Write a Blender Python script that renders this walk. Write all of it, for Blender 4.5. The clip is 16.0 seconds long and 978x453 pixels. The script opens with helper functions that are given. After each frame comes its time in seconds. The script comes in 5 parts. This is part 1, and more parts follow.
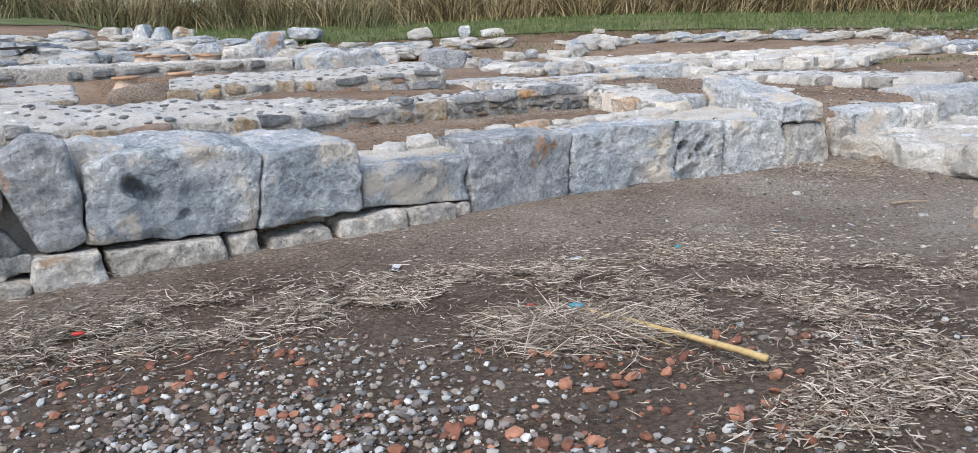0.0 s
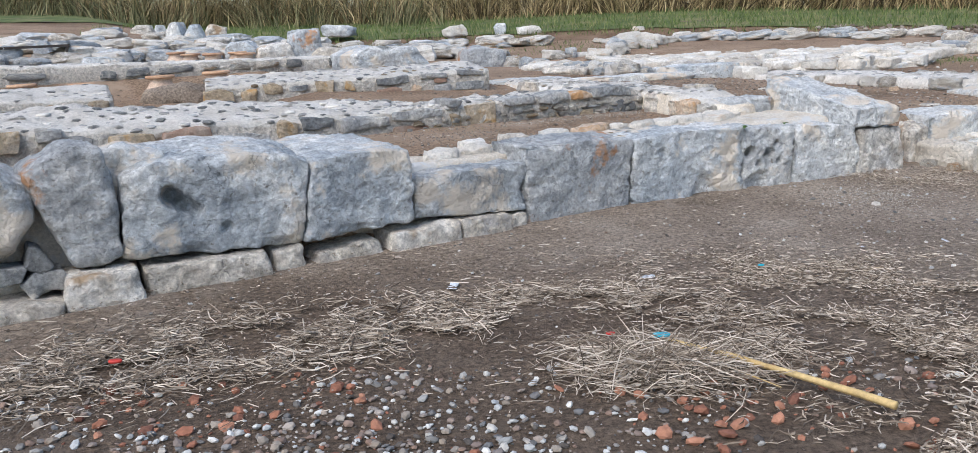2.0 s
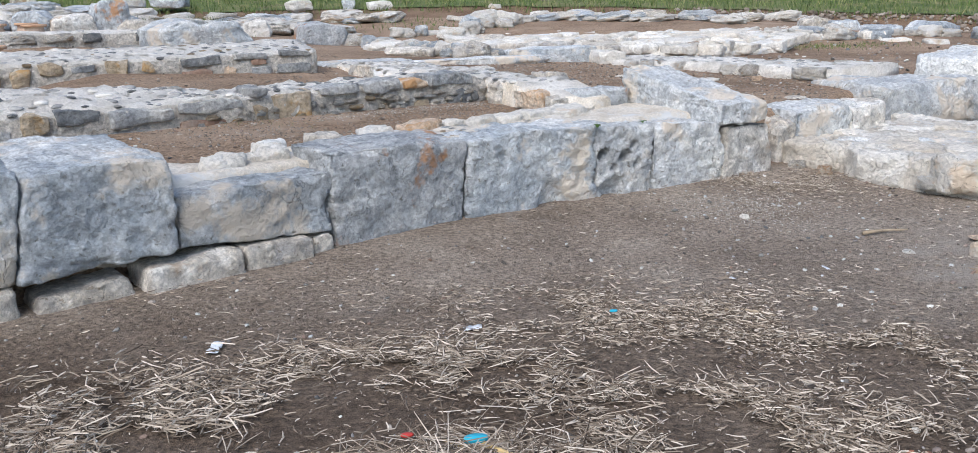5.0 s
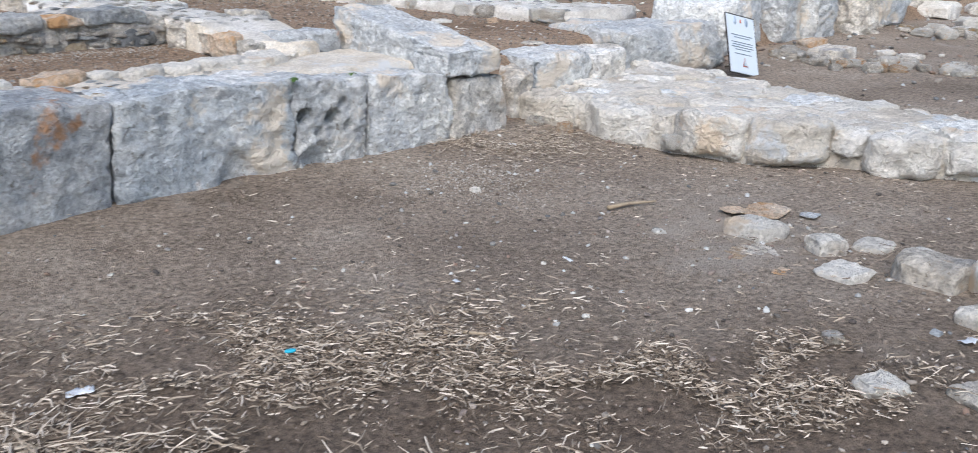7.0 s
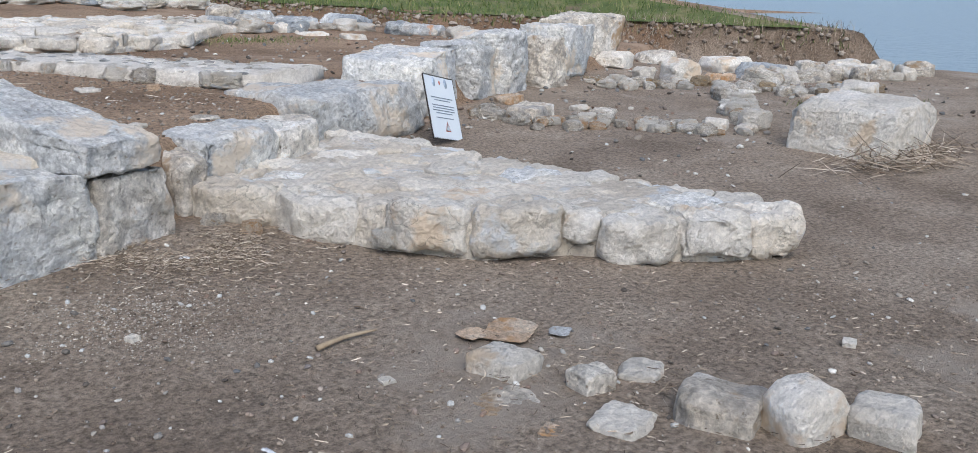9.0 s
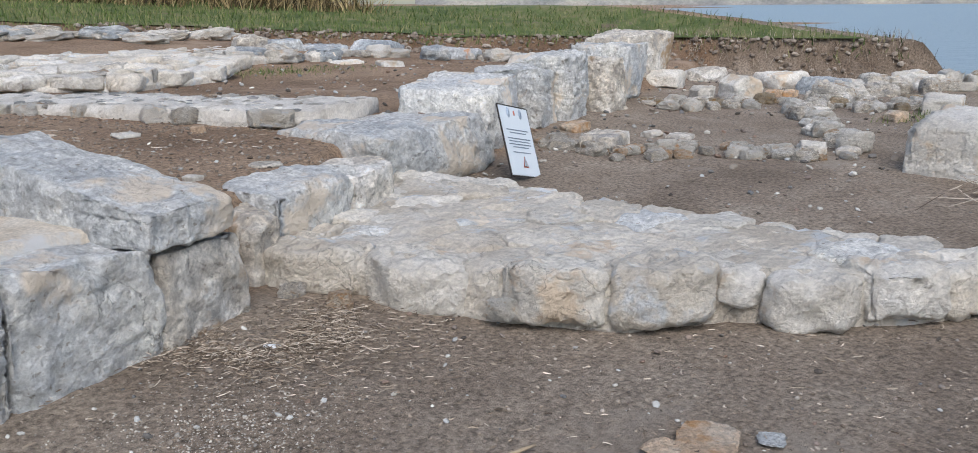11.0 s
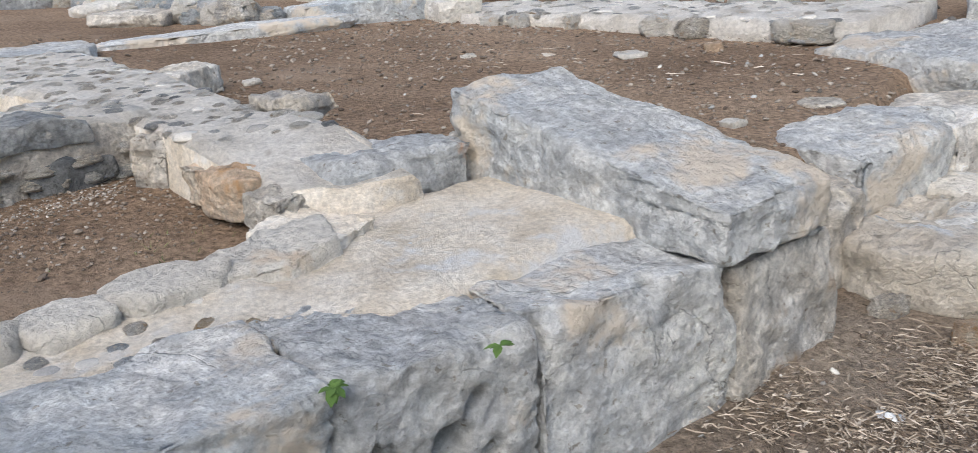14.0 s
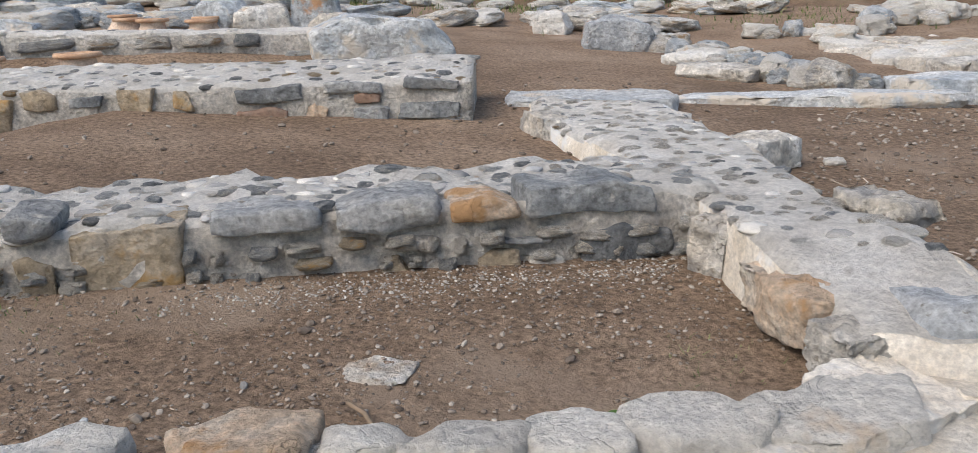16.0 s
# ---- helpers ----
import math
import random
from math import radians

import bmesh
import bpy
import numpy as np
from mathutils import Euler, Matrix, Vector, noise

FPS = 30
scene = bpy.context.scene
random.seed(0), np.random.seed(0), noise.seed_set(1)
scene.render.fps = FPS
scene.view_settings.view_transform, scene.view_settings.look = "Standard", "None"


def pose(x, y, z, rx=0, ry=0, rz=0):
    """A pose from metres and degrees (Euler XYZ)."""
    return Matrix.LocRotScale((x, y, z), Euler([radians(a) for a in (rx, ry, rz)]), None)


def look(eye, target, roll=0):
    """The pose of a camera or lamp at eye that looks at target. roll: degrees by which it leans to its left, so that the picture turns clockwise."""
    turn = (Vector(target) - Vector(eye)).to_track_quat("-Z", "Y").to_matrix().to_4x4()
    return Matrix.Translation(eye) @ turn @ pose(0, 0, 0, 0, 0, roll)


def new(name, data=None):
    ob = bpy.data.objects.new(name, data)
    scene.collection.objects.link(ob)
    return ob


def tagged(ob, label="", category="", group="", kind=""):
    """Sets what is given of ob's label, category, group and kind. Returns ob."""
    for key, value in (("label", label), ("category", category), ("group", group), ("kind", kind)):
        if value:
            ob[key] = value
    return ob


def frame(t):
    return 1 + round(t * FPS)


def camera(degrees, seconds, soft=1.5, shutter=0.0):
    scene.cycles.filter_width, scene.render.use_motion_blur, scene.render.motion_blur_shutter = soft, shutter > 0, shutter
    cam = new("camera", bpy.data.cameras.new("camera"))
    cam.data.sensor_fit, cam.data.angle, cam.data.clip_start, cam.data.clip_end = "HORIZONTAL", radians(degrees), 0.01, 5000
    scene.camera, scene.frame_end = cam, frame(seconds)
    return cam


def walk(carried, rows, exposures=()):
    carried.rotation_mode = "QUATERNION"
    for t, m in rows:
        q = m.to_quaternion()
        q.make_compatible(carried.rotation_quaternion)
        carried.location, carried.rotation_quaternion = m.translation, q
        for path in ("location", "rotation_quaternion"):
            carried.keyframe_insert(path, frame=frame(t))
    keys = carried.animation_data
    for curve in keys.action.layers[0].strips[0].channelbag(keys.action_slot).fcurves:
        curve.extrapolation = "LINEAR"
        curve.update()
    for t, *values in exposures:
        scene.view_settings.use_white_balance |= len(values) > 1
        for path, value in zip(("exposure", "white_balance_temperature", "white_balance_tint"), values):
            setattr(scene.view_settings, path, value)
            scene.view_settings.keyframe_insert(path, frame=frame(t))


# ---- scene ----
cam = camera(55.9, 16.0, soft=0.5, shutter=0.15)
PATH = [
    (0, (0.003, -0.063, 1.568), (-0.051, 1.892, 1.15), -2.8),
    (0.5, (-0.087, -0.016, 1.575), (-0.228, 1.938, 1.17), -3.2),
    (1, (-0.25, 0.108, 1.608), (-0.413, 2.06, 1.205), -3.3),
    (1.5, (-0.341, 0.224, 1.612), (-0.495, 2.177, 1.208), -3.2),
    (2, (-0.253, 0.423, 1.588), (-0.363, 2.375, 1.167), -2.8),
    (2.5, (-0.112, 0.661, 1.585), (-0.215, 2.609, 1.141), -2.7),
    (3, (-0.122, 0.894, 1.576), (-0.209, 2.842, 1.134), -2.5),
    (3.5, (-0.193, 1.134, 1.637), (-0.178, 3.085, 1.197), -2.4),
    (4, (-0.14, 1.313, 1.641), (-0.042, 3.261, 1.197), -1.9),
    (4.2, (-0.076, 1.399, 1.627), (0.05, 3.345, 1.181), -1.7),
    (6.3, (0.44, 2.573, 1.56), (0.732, 4.471, 0.999), -2.2),
    (6.5, (0.519, 2.709, 1.551), (0.886, 4.59, 0.981), -1.8),
    (7, (0.699, 2.995, 1.494), (1.376, 4.776, 0.884), 0.8),
    (7.5, (0.878, 3.307, 1.539), (1.779, 4.995, 0.957), 1.0),
    (8, (1.048, 3.563, 1.547), (2.058, 5.203, 1.008), 0.1),
    (8.2, (1.151, 3.672, 1.573), (2.219, 5.274, 1.031), 0.7),
    (10.3, (1.343, 4.806, 1.568), (2.693, 6.201, 1.089), 0.5),
    (10.5, (1.382, 4.929, 1.578), (2.681, 6.376, 1.113), 0.0),
    (11, (1.392, 5.239, 1.544), (2.629, 6.74, 1.075), -0.4),
    (11.5, (1.333, 5.555, 1.581), (2.41, 7.154, 1.049), -1.7),
    (12, (1.375, 5.81, 1.547), (2.211, 7.541, 0.993), -3.6),
    (12.5, (1.54, 6.069, 1.578), (2.13, 7.913, 1.076), -3.5),
    (13, (1.592, 6.304, 1.558), (2.077, 8.173, 1.039), -4.3),
    (13.5, (1.555, 6.586, 1.59), (2.021, 8.449, 1.033), -4.3),
    (14, (1.535, 6.782, 1.547), (1.919, 8.633, 0.895), -4.4),
    (14.5, (1.561, 6.993, 1.548), (1.479, 8.898, 0.942), -2.9),
    (15, (1.585, 7.185, 1.571), (1.101, 9.05, 1.035), -0.7),
    (15.5, (1.527, 7.28, 1.585), (0.929, 9.115, 1.059), -1.5),
    (16, (1.431, 7.323, 1.591), (0.706, 9.12, 1.095), -1.6),
]
EXPOSURES = [(0, 0.5, 6500, 10), (1.2, 0.4, 6500, 10), (2.5, 0.57, 6500, 10), (4.2, 0.54, 6450, 10), (6.5, 0.70, 6500, 10), (7.2, 0.57, 6500, 10), (8.0, 0.45, 6550, 10), (11, 0.3, 6700, 10), (12, 0.36, 6800, 10), (13, 0.44, 6900, 10), (14.5, 0.48, 6950, 10), (16, 0.48, 7050, 11)]
walk(cam, [(t, look(eye, target, roll)) for t, eye, target, roll in PATH], EXPOSURES)

# ---- light ----
world = bpy.data.worlds.new("world")
scene.world = world
world.use_nodes = True
wn = world.node_tree.nodes
sky = wn.new("ShaderNodeTexSky")
sky.sky_type, sky.sun_disc = "NISHITA", False
sky.sun_elevation, sky.sun_rotation = radians(50), radians(209)
sky.air_density, sky.dust_density, sky.ozone_density = 1.0, 1.5, 1.0
world.node_tree.links.new(sky.outputs[0], wn["Background"].inputs[0])
wn["Background"].inputs[1].default_value = 0.15
sun = new("sun", bpy.data.lights.new("sun", "SUN"))
sun.data.energy, sun.data.angle, sun.data.color = 1.8, radians(44), (1.0, 0.975, 0.94)
sun.matrix_world = look((-5.2, -4.4, 12.8), (0, 5, 0))

# ---- materials ----


def mat(name, stops, scale=3.0, rough=0.9, bump=0.35, grain=40.0, fine=(0.75, 1.2), stain=None, stain_scale=1.2, stain_at=0.6, vary=0.12, coord="Object", spots=None, island=False, cracks=0.0, relief=0.034, soil=None, mottle=0.0):
    """A mottled surface: broad patches from a colour ramp, fine grain, an optional stain, relief, and a shift from object to object."""
    m = bpy.data.materials.new(name)
    m.use_nodes = True
    t = m.node_tree
    n, link = t.nodes, t.links.new
    b = n["Principled BSDF"]
    b.inputs["Roughness"].default_value = rough
    b.inputs["Specular IOR Level"].default_value = 0.25
    tc = n.new("ShaderNodeTexCoord")
    info = n.new("ShaderNodeNewGeometry" if island else "ShaderNodeObjectInfo")
    chance = info.outputs["Random Per Island" if island else "Random"]
    shift = n.new("ShaderNodeVectorMath")
    shift.operation = "MULTIPLY_ADD"
    link(chance, shift.inputs[0])
    shift.inputs[1].default_value = (31.0, 17.0, 11.0)
    link(tc.outputs[coord], shift.inputs[2])
    where = shift.outputs[0] if coord == "Object" else tc.outputs[coord]

    def noise_at(sc, detail=6.0, roughness=0.6):
        k = n.new("ShaderNodeTexNoise")
        k.inputs["Scale"].default_value, k.inputs["Detail"].default_value, k.inputs["Roughness"].default_value = sc, detail, roughness
        link(where, k.inputs["Vector"])
        return k.outputs["Fac"]

    def mixed(a, c, f, kind="MIX"):
        x = n.new("ShaderNodeMix")
        x.data_type, x.blend_type = "RGBA", kind
        for sock, val in ((x.inputs[6], a), (x.inputs[7], c), (x.inputs[0], f)):
            if isinstance(val, bpy.types.NodeSocket):
                link(val, sock)
            else:
                sock.default_value = val
        return x.outputs[2]

    def ramp(f, points):
        r = n.new("ShaderNodeValToRGB")
        el = r.color_ramp.elements
        while len(el) < len(points):
            el.new(0.5)
        for e, (p, c) in zip(el, points):
            e.position, e.color = p, (*c, 1)
        link(f, r.inputs[0])
        return r.outputs[0]

    broad = noise_at(scale)
    k = len(stops)
    if island:
        col = ramp(chance, [(i / max(1, k - 1), c) for i, c in enumerate(stops)])
    else:
        col = ramp(broad, [(0.34 + 0.32 * i / max(1, k - 1), c) for i, c in enumerate(stops)])
    g = noise_at(grain, 9.0, 0.75)
    col = mixed(col, ramp(g, [(0.36, (fine[0],) * 3), (0.64, (fine[1],) * 3)]), 1.0, "MULTIPLY")
    if mottle:
        f = ramp(noise_at(mottle, 7.0, 0.68), [(0.46, (0.88, 0.88, 0.88)), (0.53, (1.09, 1.085, 1.07))])
        col = mixed(col, f, 1.0, "MULTIPLY")
        f = ramp(noise_at(mottle * 2.7, 5.0, 0.6), [(0.33, (0.62, 0.58, 0.53)), (0.37, (1, 1, 1))])
        col = mixed(col, f, 1.0, "MULTIPLY")
    if cracks:
        f = ramp(noise_at(42.0, 5.0, 0.6), [(0.38, (0.90, 0.90, 0.90)), (0.56, (1.05, 1.05, 1.05))])
        col = mixed(col, f, 1.0, "MULTIPLY")
    if stain:
        f = ramp(noise_at(stain_scale, 5.0, 0.65), [(stain_at, (0, 0, 0)), (stain_at + 0.08, (1, 1, 1))])
        col = mixed(col, (*stain, 1), f)
    if spots:
        v = n.new("ShaderNodeTexVoronoi")
        v.inputs["Scale"].default_value = spots[1]
        link(where, v.inputs["Vector"])
        f = ramp(v.outputs["Distance"], [(0.05, (1, 1, 1)), (0.22, (0, 0, 0))])
        col = mixed(col, (*spots[0], 1), f)
    if soil:
        damp = n.new("ShaderNodeAttribute")
        damp.attribute_name = "damp"
        col = mixed(col, mixed(col, (*soil[0], 1), 1.0, "MULTIPLY"), damp.outputs["Fac"])
        room = n.new("ShaderNodeAttribute")
        room.attribute_name = "room"
        col = mixed(col, mixed(col, (*soil[1], 1), 1.0, "MULTIPLY"), room.outputs["Fac"])
    crack = None
    if cracks:
        wob = n.new("ShaderNodeTexNoise")
        wob.inputs["Scale"].default_value, wob.inputs["Detail"].default_value = 4.0, 5.0
        link(where, wob.inputs["Vector"])
        bent = n.new("ShaderNodeVectorMath")
        bent.operation = "MULTIPLY_ADD"
        link(wob.outputs["Color"], bent.inputs[0])
        bent.inputs[1].default_value = (0.35, 0.35, 0.7)
        link(where, bent.inputs[2])
        v = n.new("ShaderNodeTexVoronoi")
        v.feature = "DISTANCE_TO_EDGE"
        v.inputs["Scale"].default_value = cracks
        link(bent.outputs[0], v.inputs["Vector"])
        crack = ramp(v.outputs["Distance"], [(0.0, (0.6,) * 3), (0.009, (1, 1, 1))])
        patch = ramp(noise_at(1.7, 3.0), [(0.45, (0, 0, 0)), (0.6, (1, 1, 1))])
        crack = mixed((1, 1, 1, 1), crack, patch)
        col = mixed(col, crack, 1.0, "MULTIPLY")
    hsv = n.new("ShaderNodeHueSaturation")
    mr = n.new("ShaderNodeMapRange")
    mr.inputs[3].default_value, mr.inputs[4].default_value = 1 - vary, 1 + vary
    link(chance, mr.inputs[0])
    link(mr.outputs[0], hsv.inputs["Value"])
    link(col, hsv.inputs["Color"])
    link(hsv.outputs[0], b.inputs["Base Color"])
    if bump:
        bp = n.new("ShaderNodeBump")
        bp.inputs["Strength"].default_value, bp.inputs["Distance"].default_value = bump, relief
        add = n.new("ShaderNodeMath")
        link(g, add.inputs[0])
        link(noise_at(scale * 4, 10.0, 0.72), add.inputs[1])
        fleck = n.new("ShaderNodeMath")
        fleck.operation = "MULTIPLY_ADD"
        link(noise_at(grain * 3.4, 6.0, 0.7), fleck.inputs[0])
        fleck.inputs[1].default_value = 0.35
        link(add.outputs[0], fleck.inputs[2])
        height = fleck.outputs[0]
        if mottle or cracks:
            warp = n.new("ShaderNodeTexNoise")
            warp.inputs["Scale"].default_value, warp.inputs["Detail"].default_value = 9.0, 4.0
            link(where, warp.inputs["Vector"])
            bent2 = n.new("ShaderNodeVectorMath")
            bent2.operation = "MULTIPLY_ADD"
            link(warp.outputs["Color"], bent2.inputs[0])
            bent2.inputs[1].default_value = (0.16, 0.16, 0.10)
            link(where, bent2.inputs[2])
            for size, weight in ((11.0, 0.5), (27.0, 0.28)):
                facet = n.new("ShaderNodeTexVoronoi")
                facet.inputs["Scale"].default_value = size
                link(bent2.outputs[0], facet.inputs["Vector"])
                ledge = n.new("ShaderNodeMath")
                ledge.operation = "MULTIPLY_ADD"
                link(facet.outputs["Distance"], ledge.inputs[0])
                ledge.inputs[1].default_value = weight * 1.3
                link(height, ledge.inputs[2])
                height = ledge.outputs[0]
        if crack:
            deep = n.new("ShaderNodeMath")
            deep.operation = "MULTIPLY_ADD"
            link(crack, deep.inputs[0])
            deep.inputs[1].default_value = 1.0
            link(height, deep.inputs[2])
            height = deep.outputs[0]
        link(height, bp.inputs["Height"])
        link(bp.outputs[0], b.inputs["Normal"])
    return m


LIME = mat("blue_limestone", [(0.33, 0.365, 0.40), (0.47, 0.51, 0.545), (0.62, 0.645, 0.66), (0.79, 0.785, 0.77)], 1.5, mottle=9.0, stain=(0.70, 0.63, 0.54), stain_scale=2.0, stain_at=0.55, grain=22, fine=(0.66, 1.2), bump=1.0, cracks=2.6)
LIME_PALE = mat("pale_blue_limestone", [(0.56, 0.59, 0.615), (0.73, 0.74, 0.74), (0.86, 0.85, 0.81)], 1.7, mottle=9.0, stain=(0.80, 0.71, 0.60), stain_scale=1.6, stain_at=0.53, grain=22, fine=(0.66, 1.2), bump=1.0, cracks=2.6)
LIME_TAN = mat("tan_limestone", [(0.50, 0.48, 0.46), (0.66, 0.60, 0.52), (0.75, 0.71, 0.65), (0.80, 0.78, 0.75)], 2.0, stain=(0.44, 0.32, 0.21), stain_scale=1.8, stain_at=0.58, grain=22, fine=(0.62, 1.2), bump=1.0, cracks=2.6, mottle=8.0)
LIME_RUST = mat("rust_stained_limestone", [(0.40, 0.425, 0.45), (0.54, 0.56, 0.575), (0.72, 0.715, 0.70)], 1.8, stain=(0.54, 0.31, 0.18), stain_scale=2.4, stain_at=0.585, grain=22, fine=(0.62, 1.2), bump=1.0, cracks=2.6, mottle=8.0)
WHITE = mat("white_limestone", [(0.68, 0.64, 0.58), (0.80, 0.76, 0.69), (0.87, 0.845, 0.80)], 2.0, stain=(0.70, 0.58, 0.45), stain_scale=2.2, stain_at=0.57, grain=24, fine=(0.80, 1.1), bump=1.0, relief=0.035, cracks=3.2)
PAVING = mat("bleached_limestone", [(0.66, 0.59, 0.50), (0.78, 0.72, 0.63), (0.85, 0.81, 0.74)], 1.8, stain=(0.72, 0.74, 0.75), stain_scale=2.4, stain_at=0.56, grain=24, fine=(0.80, 1.1), bump=1.0, relief=0.035, cracks=3.0)
GREYS = mat("grey_stone", [(0.34, 0.35, 0.36), (0.50, 0.50, 0.49), (0.66, 0.64, 0.59)], 4.0, fine=(0.6, 1.3), grain=30, bump=1.0, cracks=5, vary=0.2, stain=(0.76, 0.72, 0.64), stain_scale=5.0, stain_at=0.59)
RUSTY = mat("rusty_stone", [(0.26, 0.16, 0.11), (0.36, 0.24, 0.18), (0.44, 0.36, 0.30)], 4.0, grain=28, bump=0.9, vary=0.2)
MORTAR = mat("lime_mortar", [(0.64, 0.56, 0.45), (0.77, 0.70, 0.60), (0.84, 0.79, 0.71)], 5.0, grain=50, bump=0.7, stain=(0.74, 0.74, 0.73), stain_scale=2.2, stain_at=0.55)
CEMENT = mat("grey_mortar", [(0.62, 0.57, 0.51), (0.76, 0.71, 0.64), (0.84, 0.80, 0.74)], 5.0, grain=34, cracks=6, bump=1.0, fine=(0.65, 1.25), stain=(0.36, 0.29, 0.23), stain_scale=2.5, stain_at=0.6, relief=0.07)
LIMEWASH = mat("worn_lime_top", [(0.64, 0.60, 0.54), (0.77, 0.73, 0.67), (0.85, 0.82, 0.77)], 4.0, grain=40, bump=1.0, fine=(0.78, 1.12), stain=(0.56, 0.52, 0.47), stain_scale=4, stain_at=0.62)
SCHIST = mat("dark_schist", [(0.20, 0.215, 0.23), (0.34, 0.35, 0.35), (0.55, 0.53, 0.50)], 3.2, fine=(0.6, 1.3), grain=30, bump=1.0, cracks=5, vary=0.25, stain=(0.72, 0.68, 0.61), stain_scale=5.0, stain_at=0.61)
OCHRE = mat("ochre_stone", [(0.36, 0.30, 0.23), (0.50, 0.40, 0.28), (0.58, 0.51, 0.42)], 3.5, grain=26, bump=1.0, vary=0.2, stain=(0.52, 0.33, 0.15), stain_scale=3.0, stain_at=0.55, fine=(0.65, 1.25), cracks=5)
ORANGE = mat("orange_stone", [(0.52, 0.38, 0.27), (0.68, 0.52, 0.38), (0.74, 0.66, 0.56)], 4.0, grain=26, bump=1.0, stain=(0.58, 0.34, 0.17), stain_scale=3.0, stain_at=0.54, fine=(0.65, 1.25), cracks=5)
PEBBLE = mat("pebble_stone", [(0.26, 0.26, 0.26), (0.42, 0.41, 0.39), (0.58, 0.55, 0.50)], 0.4, grain=20, bump=0.2, vary=0.35)
DIRT = mat("bare_earth", [(0.235, 0.185, 0.142), (0.325, 0.262, 0.206), (0.40, 0.334, 0.27)], 0.9, rough=1.0, grain=34, fine=(0.4, 1.48), bump=1.0, stain=(0.40, 0.345, 0.29), stain_scale=0.5, stain_at=0.58, vary=0, soil=((0.53, 0.48, 0.44), (1.0, 0.86, 0.745)))
CLAY = mat("terracotta", [(0.38, 0.22, 0.14), (0.48, 0.30, 0.19), (0.54, 0.38, 0.27)], 4.0, grain=40, bump=0.25)
JAR = mat("pale_terracotta", [(0.46, 0.33, 0.25), (0.56, 0.42, 0.32), (0.62, 0.50, 0.40)], 5.0, grain=40, bump=0.2)
STRAW = mat("dry_straw", [(0.22, 0.16, 0.11), (0.34, 0.27, 0.19), (0.46, 0.38, 0.28)], 2.5, grain=8, bump=0.0)
CANE = mat("dry_cane", [(0.46, 0.32, 0.14), (0.60, 0.45, 0.22)], 6.0, grain=30, bump=0.1, rough=0.6)
GRAVEL = mat("mixed_gravel", [(0.07, 0.06, 0.055), (0.13, 0.115, 0.10), (0.16, 0.165, 0.17), (0.27, 0.18, 0.135), (0.20, 0.195, 0.185), (0.30, 0.245, 0.19), (0.32, 0.325, 0.315), (0.22, 0.15, 0.115), (0.46, 0.44, 0.40), (0.40, 0.41, 0.41), (0.66, 0.64, 0.59)], 0.9, grain=20, fine=(0.8, 1.15), bump=0.2, vary=0.1, island=True)
GRIT = mat("earthy_grit", [(0.13, 0.10, 0.08), (0.22, 0.18, 0.145), (0.27, 0.225, 0.185), (0.36, 0.32, 0.275)], 0.9, grain=20, bump=0.0, vary=0.1, island=True)
SHARDS = mat("brick_shards", [(0.18, 0.085, 0.06), (0.31, 0.135, 0.085), (0.42, 0.21, 0.135)], 2.0, grain=20, bump=0.3, vary=0.1, island=True)
LITTER = mat("straw_litter", [(0.08, 0.06, 0.045), (0.19, 0.15, 0.115), (0.36, 0.30, 0.235), (0.60, 0.53, 0.45)], 0.9, grain=8, bump=0.0, vary=0.1, island=True)
REED = mat("dry_reed", [(0.035, 0.026, 0.015), (0.13, 0.098, 0.048), (0.30, 0.225, 0.115), (0.48, 0.39, 0.22)], 0.35, grain=3, bump=0.0, vary=0.2, island=True)
REED_GREEN = mat("green_reed", [(0.06, 0.07, 0.03), (0.16, 0.16, 0.08), (0.30, 0.27, 0.15)], 0.35, grain=3, bump=0.0, vary=0.2, island=True)
GRASS = mat("short_grass", [(0.05, 0.085, 0.025), (0.12, 0.18, 0.05), (0.26, 0.24, 0.12)], 0.5, grain=3, bump=0.0, vary=0.2, island=True)
LEAF = mat("weed_leaf", [(0.06, 0.12, 0.03), (0.11, 0.19, 0.05)], 3.0, grain=10, bump=0.0)

from mathutils.bvhtree import BVHTree

# ---- building helpers ----
N_DIR, S_DIR = (-0.54, 0.84), (0.84, 0.54)


def mesh_from(bm, name, material, smooth=True):
    me = bpy.data.meshes.new(name)
    bm.normal_update()
    if smooth:
        for f in bm.faces:
            f.smooth = True
    bm.to_mesh(me)
    bm.free()
    if material:
        me.materials.append(material)
    return me


def part(name, bm, material, parent, label="", smooth=True):
    ob = new(name, mesh_from(bm, name, material, smooth))
    ob.parent = parent
    return tagged(ob, label)


def thing(name, label, category, group="", kind="", at=None):
    ob = new(name)
    if at is not None:
        ob.matrix_basis = at
    return tagged(ob, label, category, group, kind)


def piece(name, me, parent, m):
    ob = new(name, me)
    ob.parent = parent
    ob.matrix_basis = m
    return ob


